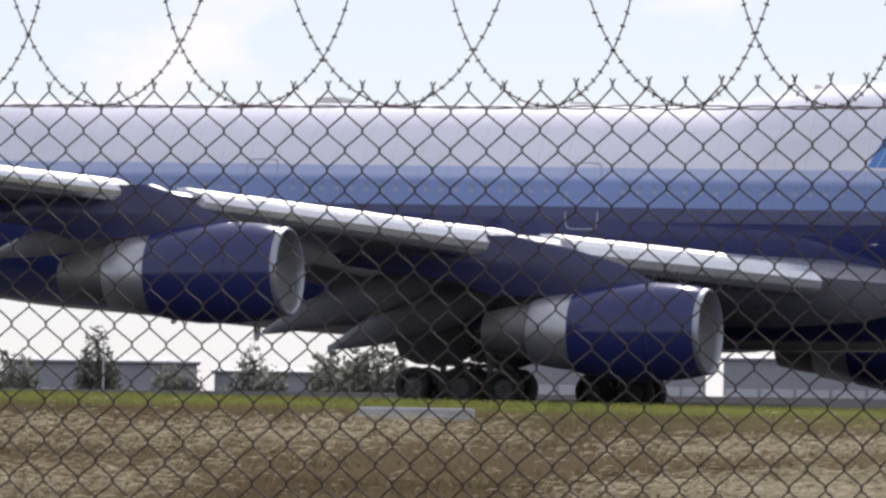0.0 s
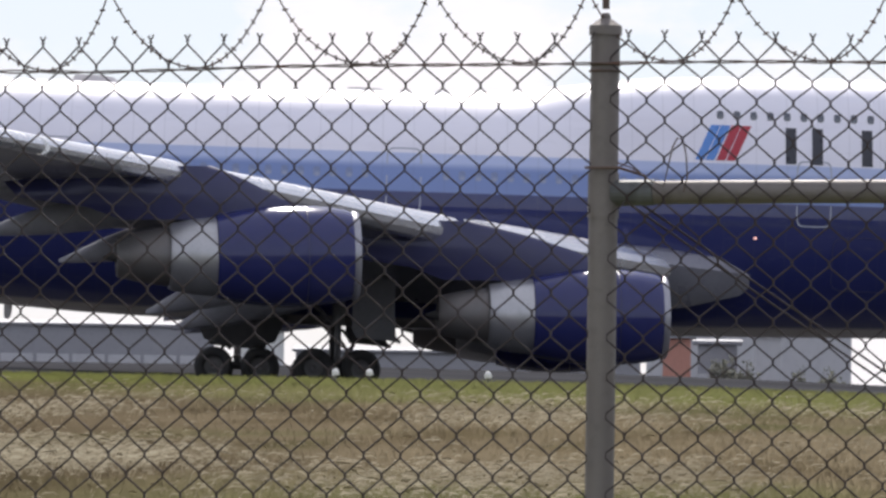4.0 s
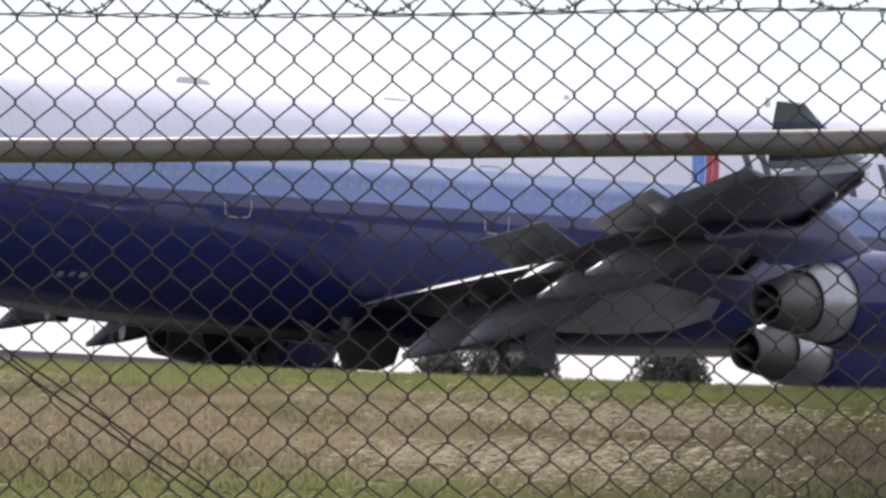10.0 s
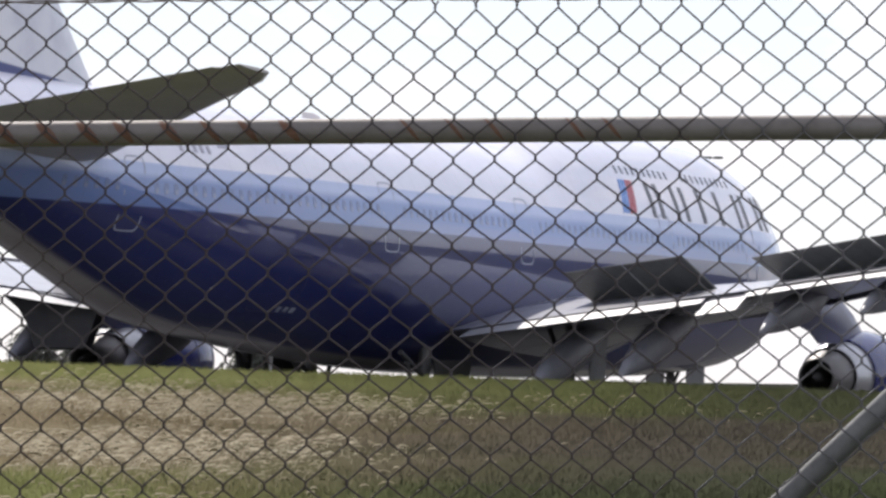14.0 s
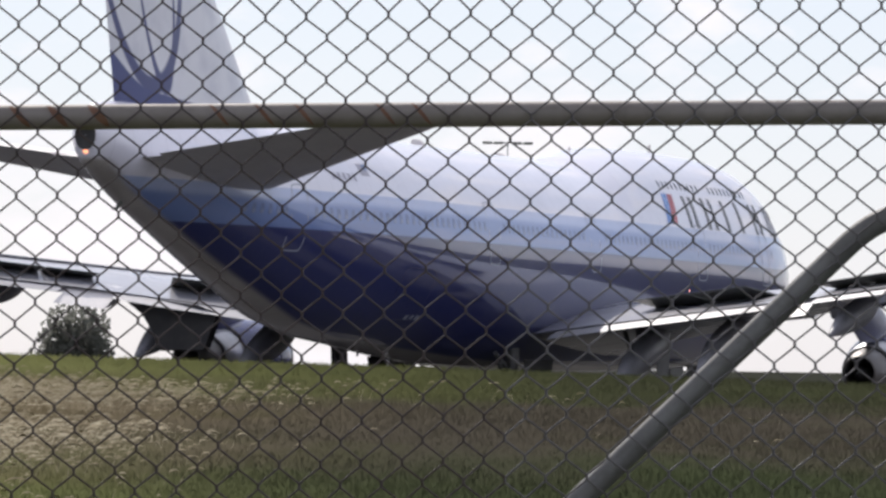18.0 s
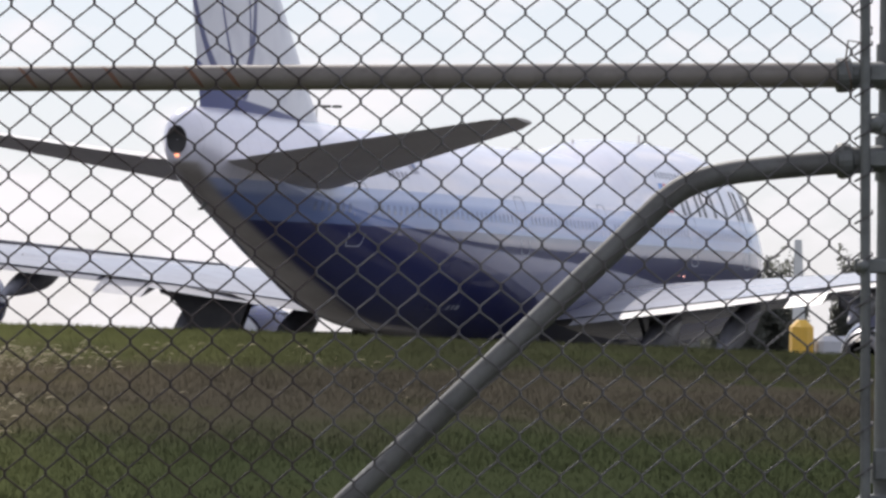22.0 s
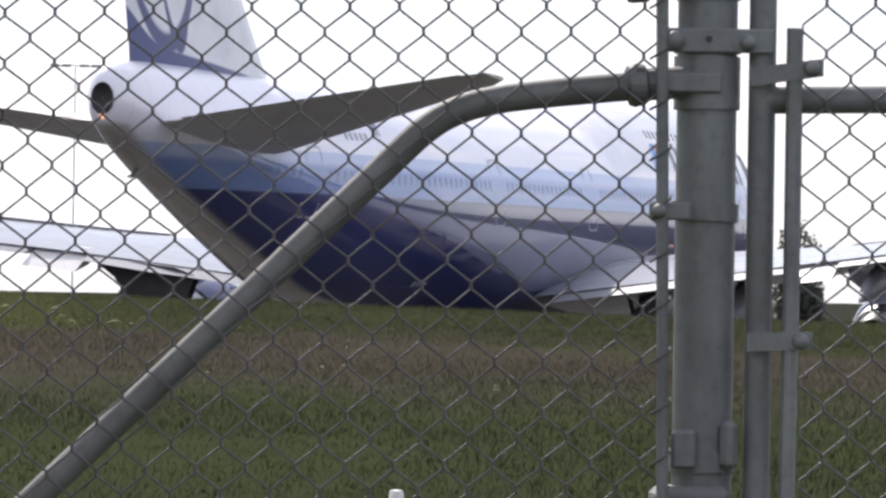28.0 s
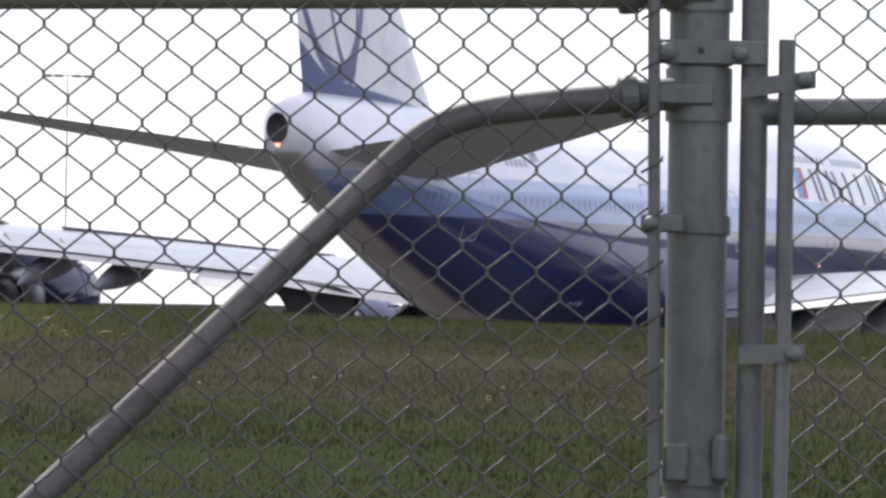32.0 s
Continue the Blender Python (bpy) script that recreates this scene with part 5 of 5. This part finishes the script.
for z, w, sl in ((1.934, 0.106, 0.012), (1.531, 0.095, 0.0)):
    g = Geo()
    g.rings([[(1.5670, FY - 0.005, z - 0.016 - sl), (1.5670, FY - 0.001, z - 0.016 - sl), (1.5670, FY - 0.001, z + 0.012 - sl), (1.5670, FY - 0.005, z + 0.012 - sl)], [(1.5670 + w, FY - 0.022, z - 0.012), (1.5670 + w, FY - 0.016, z - 0.012), (1.5670 + w, FY - 0.016, z + 0.014), (1.5670 + w, FY - 0.022, z + 0.014)]])
    clamp = part("clamp", g, M["pipe"], gate, "steel clamp with bolt")
    bolt(clamp, 1.5670 + w - 0.018, FY - 0.022, z, 0.0125)
mesh_bay("gate_cloth", 1.63, 4.1, (0, 60), (1.7186, 1.7186 + 60 * 0.0364), (1.4, 4.2), (1.9131, 1.9691), lambda x: 2.6, 0.85, "galvanised chain-link cloth on the gate leaf", open_top=False, paler_from=0.0)


# ---- small things on the grass ----
def on_ray(az, el, r):
    """Place seen from the tripod at that bearing and elevation (milliradians), r metres off."""
    a = az / 1000
    return r * math.sin(a), r * math.cos(a), 1.6 + r * math.tan(el / 1000)


def base_at(az, r):
    a = az / 1000
    x, y = r * math.sin(a), r * math.cos(a)
    return x, y, ground_z(x, y)


x, y, z = base_at(-370.5, 106)
slab = solid("concrete_cover", Geo().box((-1.07, -0.6, -0.25), (1.07, 0.6, 0.20), 0.03), M["concrete"], "pale concrete pit cover in the grass", "concrete slab")
slab.location, slab.rotation_euler = (x, y, z), (0, 0, radians(21))
peg = thing("marker_peg", "short white plastic marker peg", "marker peg", at=(1.048 * 1.1, FY + 1.0, 0))
part("peg_tube", Geo().spin([(-0.1, 0.0125), (1.26, 0.0125), (1.27, 0.0105), (1.272, 0.001)], (0, 0, 0), "z", 14), M["white"], peg)


for az, r in ((-242.2, 126), (-236.4, 127), (-216.0, 126)):
    x, y, z = base_at(az, r)
    mk = thing("edge_marker", "small white marker on the grass crest", "marker", group="edge markers", at=(x, y, z))
    part("stem", Geo().spin([(-0.1, 0.03), (0.12, 0.025)], (0, 0, 0), "z", 10, True), M["panel"], mk)
    sharp(part("dome", Geo().spin([(0.11, 0.07), (0.15, 0.085), (0.21, 0.075), (0.25, 0.04), (0.26, 0.005)], (0, 0, 0), "z", 12, True), M["white"], mk, "white marker dome"), 50)


def grass(name, count, r0, r1, material, height, width, label, seed, heads=False, az0=-0.47, az1=0.24, patch=None):
    """Many small blades, lit like the sward that they belong to."""
    rng = random.Random(seed)
    vs, fs = [], []
    for _ in range(count):
        while True:
            r = r0 + (r1 - r0) * rng.random() ** 1.25
            a = rng.uniform(az0, az1)
            x, y = r * math.sin(a), r * math.cos(a)
            if patch is None or patch(x, y, r, a) > rng.random():
                break
        z = ground_z(x, y) - 0.02
        for _ in range(2 if heads else 3):
            h = height * rng.uniform(0.4, 1.3)
            t = rng.uniform(0, 6.283)
            lean = h * rng.uniform(0.2, 0.8)
            bx, by = x + rng.uniform(-0.25, 0.25), y + rng.uniform(-0.6, 0.6)
            dx, dy = math.cos(t) * lean, math.sin(t) * lean
            w = width * rng.uniform(0.6, 1.3)
            k = len(vs)
            if heads:
                # a thin stem and a feathery head that the wind bends over
                t = rng.gauss(0.1, 0.7) if rng.random() < 0.85 else t
                dx, dy = math.cos(t) * lean * 1.5, math.sin(t) * lean * 1.5
                top = [(bx + dx * f, by + dy * f, z + h * q) for f, q in ((0.45, 0.80), (0.80, 0.98), (1.25, 1.00), (1.70, 0.86))]
                vs += [(bx - 0.003, by, z), (bx + 0.003, by, z), top[0]]
                fs.append((k, k + 1, k + 2))
                for (ax, ay, az_), f in zip(top[1:3], (1.0, 0.7)):
                    vs += [(ax, ay, az_ - w * f), (ax, ay, az_ + w * f)]
                vs.append(top[3])
                fs += [(k + 2, k + 3, k + 4), (k + 3, k + 5, k + 6, k + 4), (k + 5, k + 7, k + 6)]
            else:
                vs += [(bx - w, by, z), (bx + w, by, z), (bx + dx * 0.5 + w * 0.6, by + dy * 0.5, z + h * 0.6), (bx + dx * 0.5 - w * 0.6, by + dy * 0.5, z + h * 0.6), (bx + dx, by + dy, z + h * 0.95)]
                fs += [(k, k + 1, k + 2, k + 3), (k + 3, k + 2, k + 4)]
    me = mesh_of(name, vs, fs, material, True)
    me.normals_split_custom_set_from_vertices([(0.0, -0.25, 0.97)] * len(vs))
    return tagged(new(name, me), label, "grass", kind="stuff")


def seed_zone(x, y, r, a):
    """Dry seeding grass on the middle of the sunny bank, by patches."""
    v = 0.16 + 1.8 * noise.noise((x * 0.16, y * 0.07, 1.0))
    return min(1.0, max(0.02, v)) * (1 - 0.97 * ease(96, 108, r)) * (0.06 + 0.94 * ease(58, 72, r)) * (1 - 0.992 * ease(-0.07, 0.03, a)) * (1 - 0.8 * ease(0.08, 0.1, a)) * (0.8 + 0.2 * ease(-0.34, -0.2, a)) * (1.0 - 0.35 * ease(-0.2, -0.12, a))


grass("seed_grass", 10500, 48, 112, M["straw"], 0.17, 0.0065, "dry straw-coloured seeding grass", 1, True, patch=seed_zone)
grass("rough_grass", 125000, 40, 136, M["turf"], 0.085, 0.007, "rough olive, beige and green grass on the bank", 3, False)


# ---- distance ----
def tree(x, y, h, w, seed, label):
    """Tapered trunk, limbs and a loose crown of many small leaf faces."""
    rng = random.Random(seed)
    z0 = -2.6 if math.hypot(x, y) > 420 else ground_z(x, y)
    t = thing("tree", label, "tree", group="far trees", at=(x, y, z0))
    g = Geo()
    g.tube([(0, 0, -0.5), (0.05 * w, 0, h * 0.25), (0.0, 0.04 * w, h * 0.6), (0.03 * w, 0, h * 0.9)], [0.035 * h, 0.026 * h, 0.016 * h, 0.004 * h], 8)
    for k in range(11):
        a, e = rng.uniform(0, 6.28), rng.uniform(0.15, 0.75)
        z1 = h * rng.uniform(0.22, 0.7)
        ln = w * 0.5 * rng.uniform(0.55, 1.0)
        p = (math.cos(a) * ln, math.sin(a) * ln, z1 + ln * e)
        g.tube([(0, 0, z1), (p[0] * 0.5, p[1] * 0.5, z1 + ln * e * 0.4), p], [0.012 * h, 0.008 * h, 0.002 * h], 6)
    part("trunk", g, M["bark"], t)
    vs, fs = [], []
    for k in range(7000):
        # a broad dome of leaf, thicker towards its skin, with an uneven outline
        a, u = rng.uniform(0, 6.283), rng.random()
        ring, up = (1 - u ** 2.6) ** (1 / 2.6), u
        bulge = 1.0 + 0.34 * noise.noise((math.cos(a) * ring * 2.2 + seed, math.sin(a) * ring * 2.2, up * 2.2)) + 0.10 * noise.noise((a * 3.0, up * 7.0, seed))
        reach = bulge * rng.random() ** 0.45
        o = Vector((math.cos(a) * ring * reach * w * 0.5, math.sin(a) * ring * reach * w * 0.5, h * (0.10 + 0.80 * up * reach)))
        q = 0.042 * math.sqrt(w * max(w, h)) * rng.uniform(0.4, 1.2)
        d1 = Vector([rng.uniform(-1, 1) for _ in range(3)]).normalized() * q
        d2 = Vector([rng.uniform(-1, 1) for _ in range(3)]).normalized() * q
        k0 = len(vs)
        vs += [o - d1, o + d2 * 0.6, o + d1, o - d2 * 0.6]
        fs.append((k0, k0 + 1, k0 + 2, k0 + 3))
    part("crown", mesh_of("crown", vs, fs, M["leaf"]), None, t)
    return t


def far_tree(az0, az1, top, r, seed, label):
    a = (az0 + az1) / 2000
    x, y = r * math.sin(a), r * math.cos(a)
    z0 = -2.6 if r > 420 else ground_z(x, y)
    tree(x, y, (1.6 + r * top / 1000 - z0) * 1.1, (az1 - az0) / 1000 * r * 1.1, seed, label)


FAR = "far tree at the airfield's edge, leaves greyed for haze"
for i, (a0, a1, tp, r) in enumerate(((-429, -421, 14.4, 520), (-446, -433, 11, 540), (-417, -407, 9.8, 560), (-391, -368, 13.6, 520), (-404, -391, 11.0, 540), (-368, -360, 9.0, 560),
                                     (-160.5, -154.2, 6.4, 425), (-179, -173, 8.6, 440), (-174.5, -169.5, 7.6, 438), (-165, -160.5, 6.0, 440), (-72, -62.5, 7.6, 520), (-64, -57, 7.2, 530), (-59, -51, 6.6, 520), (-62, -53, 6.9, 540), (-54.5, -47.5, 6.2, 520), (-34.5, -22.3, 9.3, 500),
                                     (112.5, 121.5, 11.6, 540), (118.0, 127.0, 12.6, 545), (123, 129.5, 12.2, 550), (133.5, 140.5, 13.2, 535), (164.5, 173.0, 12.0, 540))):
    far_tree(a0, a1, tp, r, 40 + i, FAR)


def hall(az0, az1, top, r, name, label, material, windows=0, ridge=0.0):
    """A far shed: walls, roof with overhang, a row of windows or bays."""
    a = (az0 + az1) / 2000
    w = (az1 - az0) / 1000 * r
    z0 = -2.6 if r > 420 else ground_z(r * math.sin(a), r * math.cos(a))
    h = 1.6 + r * top / 1000 - z0
    b = thing(name, label, "building", at=(r * math.sin(a), r * math.cos(a), z0))
    b.rotation_euler = (0, 0, -a)
    part("wall", Geo().box((-w / 2, 0, -0.5), (w / 2, w * 0.5 + 6, h - 0.35), 0.1), M[material], b)
    g = Geo()
    o = 0.4
    g.rings([[(-w / 2 - o, -o, h - 0.35), (-w / 2 - o, -o, h - 0.1), (-w / 2 - o, w * 0.25 + 3, h + ridge), (-w / 2 - o, w * 0.5 + 6 + o, h - 0.1), (-w / 2 - o, w * 0.5 + 6 + o, h - 0.35)], [(w / 2 + o, -o, h - 0.35), (w / 2 + o, -o, h - 0.1), (w / 2 + o, w * 0.25 + 3, h + ridge), (w / 2 + o, w * 0.5 + 6 + o, h - 0.1), (w / 2 + o, w * 0.5 + 6 + o, h - 0.35)]])
    part("roof", g, M["cladding"], b)
    for i in range(windows):
        x = -w / 2 + w * (i + 0.5) / windows
        half = w / windows * 0.45
        part("cladding_panel", Geo().box((x - half, -0.12, h * 0.46), (x + half, 0.1, h * 0.72), 0.03), M["pale_block"], b, "pale wall panel")
        door = part("bay_door", Geo().box((x - half * 0.92, -0.10, -0.2), (x + half * 0.92, 0.1, h * 0.36), 0.03), M["cladding"], b, "grey bay door")
        part("pane", Geo().box((x - half * 0.7, -0.15, h * 0.22), (x + half * 0.7, -0.02, h * 0.31), 0.02), M["glassfar"], door)
    return b


hall(-441, -408, 11.0, 640, "hangar", "long pale grey far hangar", "cladding", 8, 0.5)
hall(-405, -361, 9.6, 650, "hangar", "long pale grey far hangar", "cladding", 8, 0.5)
hall(-359, -321, 13.4, 620, "hangar", "long pale grey far hangar", "cladding", 9, 0.6)
hall(-318, -263, 13.0, 660, "hangar", "long pale grey far hangar", "cladding", 9, 0.4)
hall(-259.6, -251.0, 12.9, 420, "shed", "small white far-off shed", "white", 2, 0.3)
hall(-249, -190, 9.2, 640, "hangar", "long pale grey far hangar", "cladding", 9, 0.4)
hall(-186.2, -181.4, 12.6, 430, "shed", "red clad far shed, paled for haze", "brick_red", 0, 0.1)
hall(-170.5, -165.8, 13.2, 450, "shed", "pale far shed beside dark trees", "pale_block", 0, 0.1)
hall(-180.2, -173.5, 11.6, 455, "shed", "grey far shed with bays", "cladding", 3, 0.1)
hall(-189.0, -154.0, 14.8, 470, "terminal_block", "pale grey far windowless block", "pale_block", 0, 0.2)


def mast(az, top, r, arm, label="tall grey lighting mast far off"):
    a = az / 1000
    z0 = -2.6 if r > 420 else ground_z(r * math.sin(a), r * math.cos(a))
    h = 1.6 + r * top / 1000 - z0
    m = thing("light_mast", label, "lamp mast", at=(r * math.sin(a), r * math.cos(a), z0))
    part("pole", Geo().tube([(0, 0, -0.5), (0, 0, h)], [0.08, 0.05], 10), M["haze_pale_mast"], m)
    if arm:
        part("crossarm", Geo().tube([(-arm, 0, h), (-arm * 0.3, 0, h + 0.1), (arm * 0.3, 0, h + 0.1), (arm, 0, h)], 0.05, 8), M["haze_pale_mast"], m)
        for q in (-arm, -arm * 0.45, arm * 0.45, arm):
            part("lamp_head", Geo().box((q - 0.35, -0.25, h - 0.02), (q + 0.35, 0.25, h + 0.16), 0.04), M["panel"], m)


mast(45.2, 37.4, 430, 1.5)
mast(-359.4, 17.2, 430, 0.0, "slim grey pole far off")
mast(-75.9, 8.2, 430, 0.0, "slim grey pole far off")
mast(-127, 8.4, 430, 0.0, "slim grey pole far off")
mast(-424, 15.0, 430, 0.0, "slim grey pole far off")

# far tail fin of a parked aircraft, orange; a yellow truck with a pale body
x, y, z = on_ray(-108.8, 2.0, 430)
g = Geo()
g.rings([[(-0.6, -0.1, -4), (0.75, -0.1, -4), (0.75, 0.1, -4), (-0.6, 0.1, -4)], [(0.0, -0.06, 2.4), (0.55, -0.06, 2.4), (0.55, 0.06, 2.4), (0.0, 0.06, 2.4)]])
ob = solid("tail_fin", g, M["orange"], "orange tail fin of a far parked aircraft", "tail fin")
ob.location = (x, y, z)
x, y, z = on_ray(128.2, 9.0, 520)
g = Geo()
g.rings([[(-0.7, -0.1, -9), (0.75, -0.1, -9), (0.75, 0.1, -9), (-0.7, 0.1, -9)], [(-0.55, -0.06, 3.6), (0.1, -0.06, 3.6), (0.1, 0.06, 3.6), (-0.55, 0.06, 3.6)]])
ob = solid("tail_fin", g, M["white"], "pale tail fin of a far parked aircraft", "tail fin")
ob.location = (x, y, z)
xt, yt = 330 * math.sin(0.1305), 330 * math.cos(0.1305)
zt = ground_z(xt, yt)
truck = thing("service_truck", "yellow service truck with a pale body", "truck", at=(xt, yt, zt))
zz = 1.6 - 0.7 - zt
part("cab", Geo().box((-1.25, -1.1, zz - 0.9), (-0.05, 1.1, zz + 1.45), 0.42), M["yellow"], truck, "yellow cab")
part("body", Geo().box((0.2, -1.2, zz - 0.9), (2.3, 1.2, zz + 0.55), 0.3), M["pale_block"], truck, "pale rounded body")
part("chassis", Geo().box((-1.3, -0.9, zz - 1.3), (2.1, 0.9, zz - 0.9), 0.05), M["gear"], truck)
for wx in (-0.8, 1.5):
    for wy in (-1.0, 1.0):
        part("wheel", Geo().spin([(-0.15, 0.2), (-0.15, 0.45), (-0.1, 0.5), (0.1, 0.5), (0.15, 0.45), (0.15, 0.2)], (wx, wy, 0.5), "y", 18, True), M["tyre"], truck)
part("axle_frame", Geo().box((-1.2, -0.6, 0.4), (2.0, 0.6, zz - 1.25), 0.05), M["gear"], truck)

# ---- what moves ----
ROLL = [
    (0, -63.38, 172.36, 2.800, -2.15), (0.5, -61.49, 173.34, 2.793, -0.38), (1, -59.53, 174.35, 2.783, 1.46), (1.5, -57.47, 175.39, 2.766, 3.41),
    (2, -55.31, 176.41, 2.742, 5.43), (2.5, -53.06, 177.41, 2.708, 7.54), (3, -50.71, 178.39, 2.662, 9.76), (3.5, -48.28, 179.36, 2.607, 12.16),
    (4, -45.83, 180.32, 2.555, 14.74), (4.5, -43.39, 181.29, 2.515, 17.46), (7, -30.17, 182.64, 2.383, 32.96), (7.5, -27.63, 182.97, 2.172, 35.83),
    (8, -25.07, 183.06, 1.960, 38.69), (8.5, -22.49, 182.65, 1.747, 41.51), (9, -19.94, 181.43, 1.529, 44.33), (9.5, -17.44, 179.48, 1.307, 47.15),
    (10, -15.03, 177.68, 1.103, 49.95), (10.5, -12.81, 176.82, 0.935, 52.72), (11, -10.75, 176.72, 0.787, 55.47), (11.5, -8.83, 176.90, 0.640, 58.19),
    (12, -7.04, 177.31, 0.502, 60.79), (12.5, -5.38, 178.09, 0.385, 63.10), (13, -3.87, 179.29, 0.283, 65.01), (13.5, -2.51, 180.92, 0.188, 66.45),
    (14, -1.25, 182.93, 0.112, 67.48), (14.5, -0.04, 185.19, 0.059, 68.26), (17, 6.00, 199.93, 0.009, 68.37), (18, 8.30, 203.94, -0.177, 68.59),
    (19, 10.67, 206.05, -0.396, 68.64), (19.5, 11.74, 207.20, -0.504, 68.82), (20, 12.78, 208.36, -0.603, 68.99), (20.5, 13.76, 209.53, -0.686, 69.13),
    (21, 14.68, 210.68, -0.754, 69.23), (21.5, 15.54, 211.78, -0.812, 69.28), (22, 16.36, 212.88, -0.865, 69.29), (22.5, 17.16, 214.01, -0.915, 69.27),
    (23, 17.95, 215.14, -0.965, 69.18), (23.5, 18.71, 216.21, -1.015, 69.04), (24, 19.44, 217.23, -1.067, 68.88), (24.5, 20.18, 218.21, -1.121, 68.74),
    (25, 20.90, 219.16, -1.176, 68.60), (25.5, 21.60, 220.08, -1.230, 68.45), (27.5, 21.25, 192.36, -1.283, 67.13), (28, 21.94, 193.23, -1.308, 66.97),
    (28.5, 22.65, 194.09, -1.333, 66.82), (29, 23.38, 194.96, -1.358, 66.67), (29.5, 24.13, 195.83, -1.383, 66.52), (30, 24.91, 196.70, -1.408, 66.36),
    (30.5, 25.70, 197.57, -1.432, 66.21), (31, 26.51, 198.43, -1.457, 66.06), (31.5, 27.35, 199.30, -1.482, 65.91), (32, 28.20, 200.17, -1.507, 65.75),
]
# the pavement is not level: seconds, nose-down and right-down angles in degrees
TRIM_T = (0, 2, 4, 6, 8, 12, 15, 19, 24, 28, 32)
TRIM_PITCH = (0.89, 0.97, 1.04, 1.07, 1.09, 0.76, 0.54, 0.21, 0.02, -0.05, -0.09)
TRIM_BANK = (-0.1, -0.2, -0.25, 0.3, 0.5, 0.72, 0.34, 0.28, 0.24, 0.23, 0.24)


UP = 22.0


def motions():
    rows = [(t, pose(x, y, z, table(t, TRIM_T, TRIM_BANK), table(t, TRIM_T, TRIM_PITCH), a)) for t, x, y, z, a in ROLL]
    walk(aircraft, rows)
    # wheels turn with the distance rolled
    ts = [r[0] for r in ROLL]
    way = [0.0]
    for p, q in zip(ROLL, ROLL[1:]):
        d = (q[1] - p[1]) * math.cos(radians(p[4])) + (q[2] - p[2]) * math.sin(radians(p[4]))
        way.append(way[-1] + d)
    times = [0.1 * i for i in range(321)]
    for w, p in WHEELS:
        walk(w, [(t, pose(*p, 0, math.degrees(float(np.interp(t, ts, way)) / 0.615), 0)) for t in times])
    # the outer ailerons ride a little up in the turn
    for ob, p, axis in AILERONS:
        walk(ob, [(t, Matrix.Translation(p) @ Matrix.Rotation(radians(-a), 4, axis) @ Matrix.Translation(-p)) for t, a in ((0, UP), (16.0, UP), (18.5, 0.0), (32, 0.0))])
    # spoilers stand up while the aircraft turns and then fold down
    for sp, m, flip in SPOILERS:
        walk(sp, [(t, m @ pose(0, 0, 0, -flip * a, 0, 0)) for t, a in ((0, 44), (16.9, 44), (17.4, 40), (18.0, 20), (18.6, 4), (19.2, 0), (32, 0))])


motions()
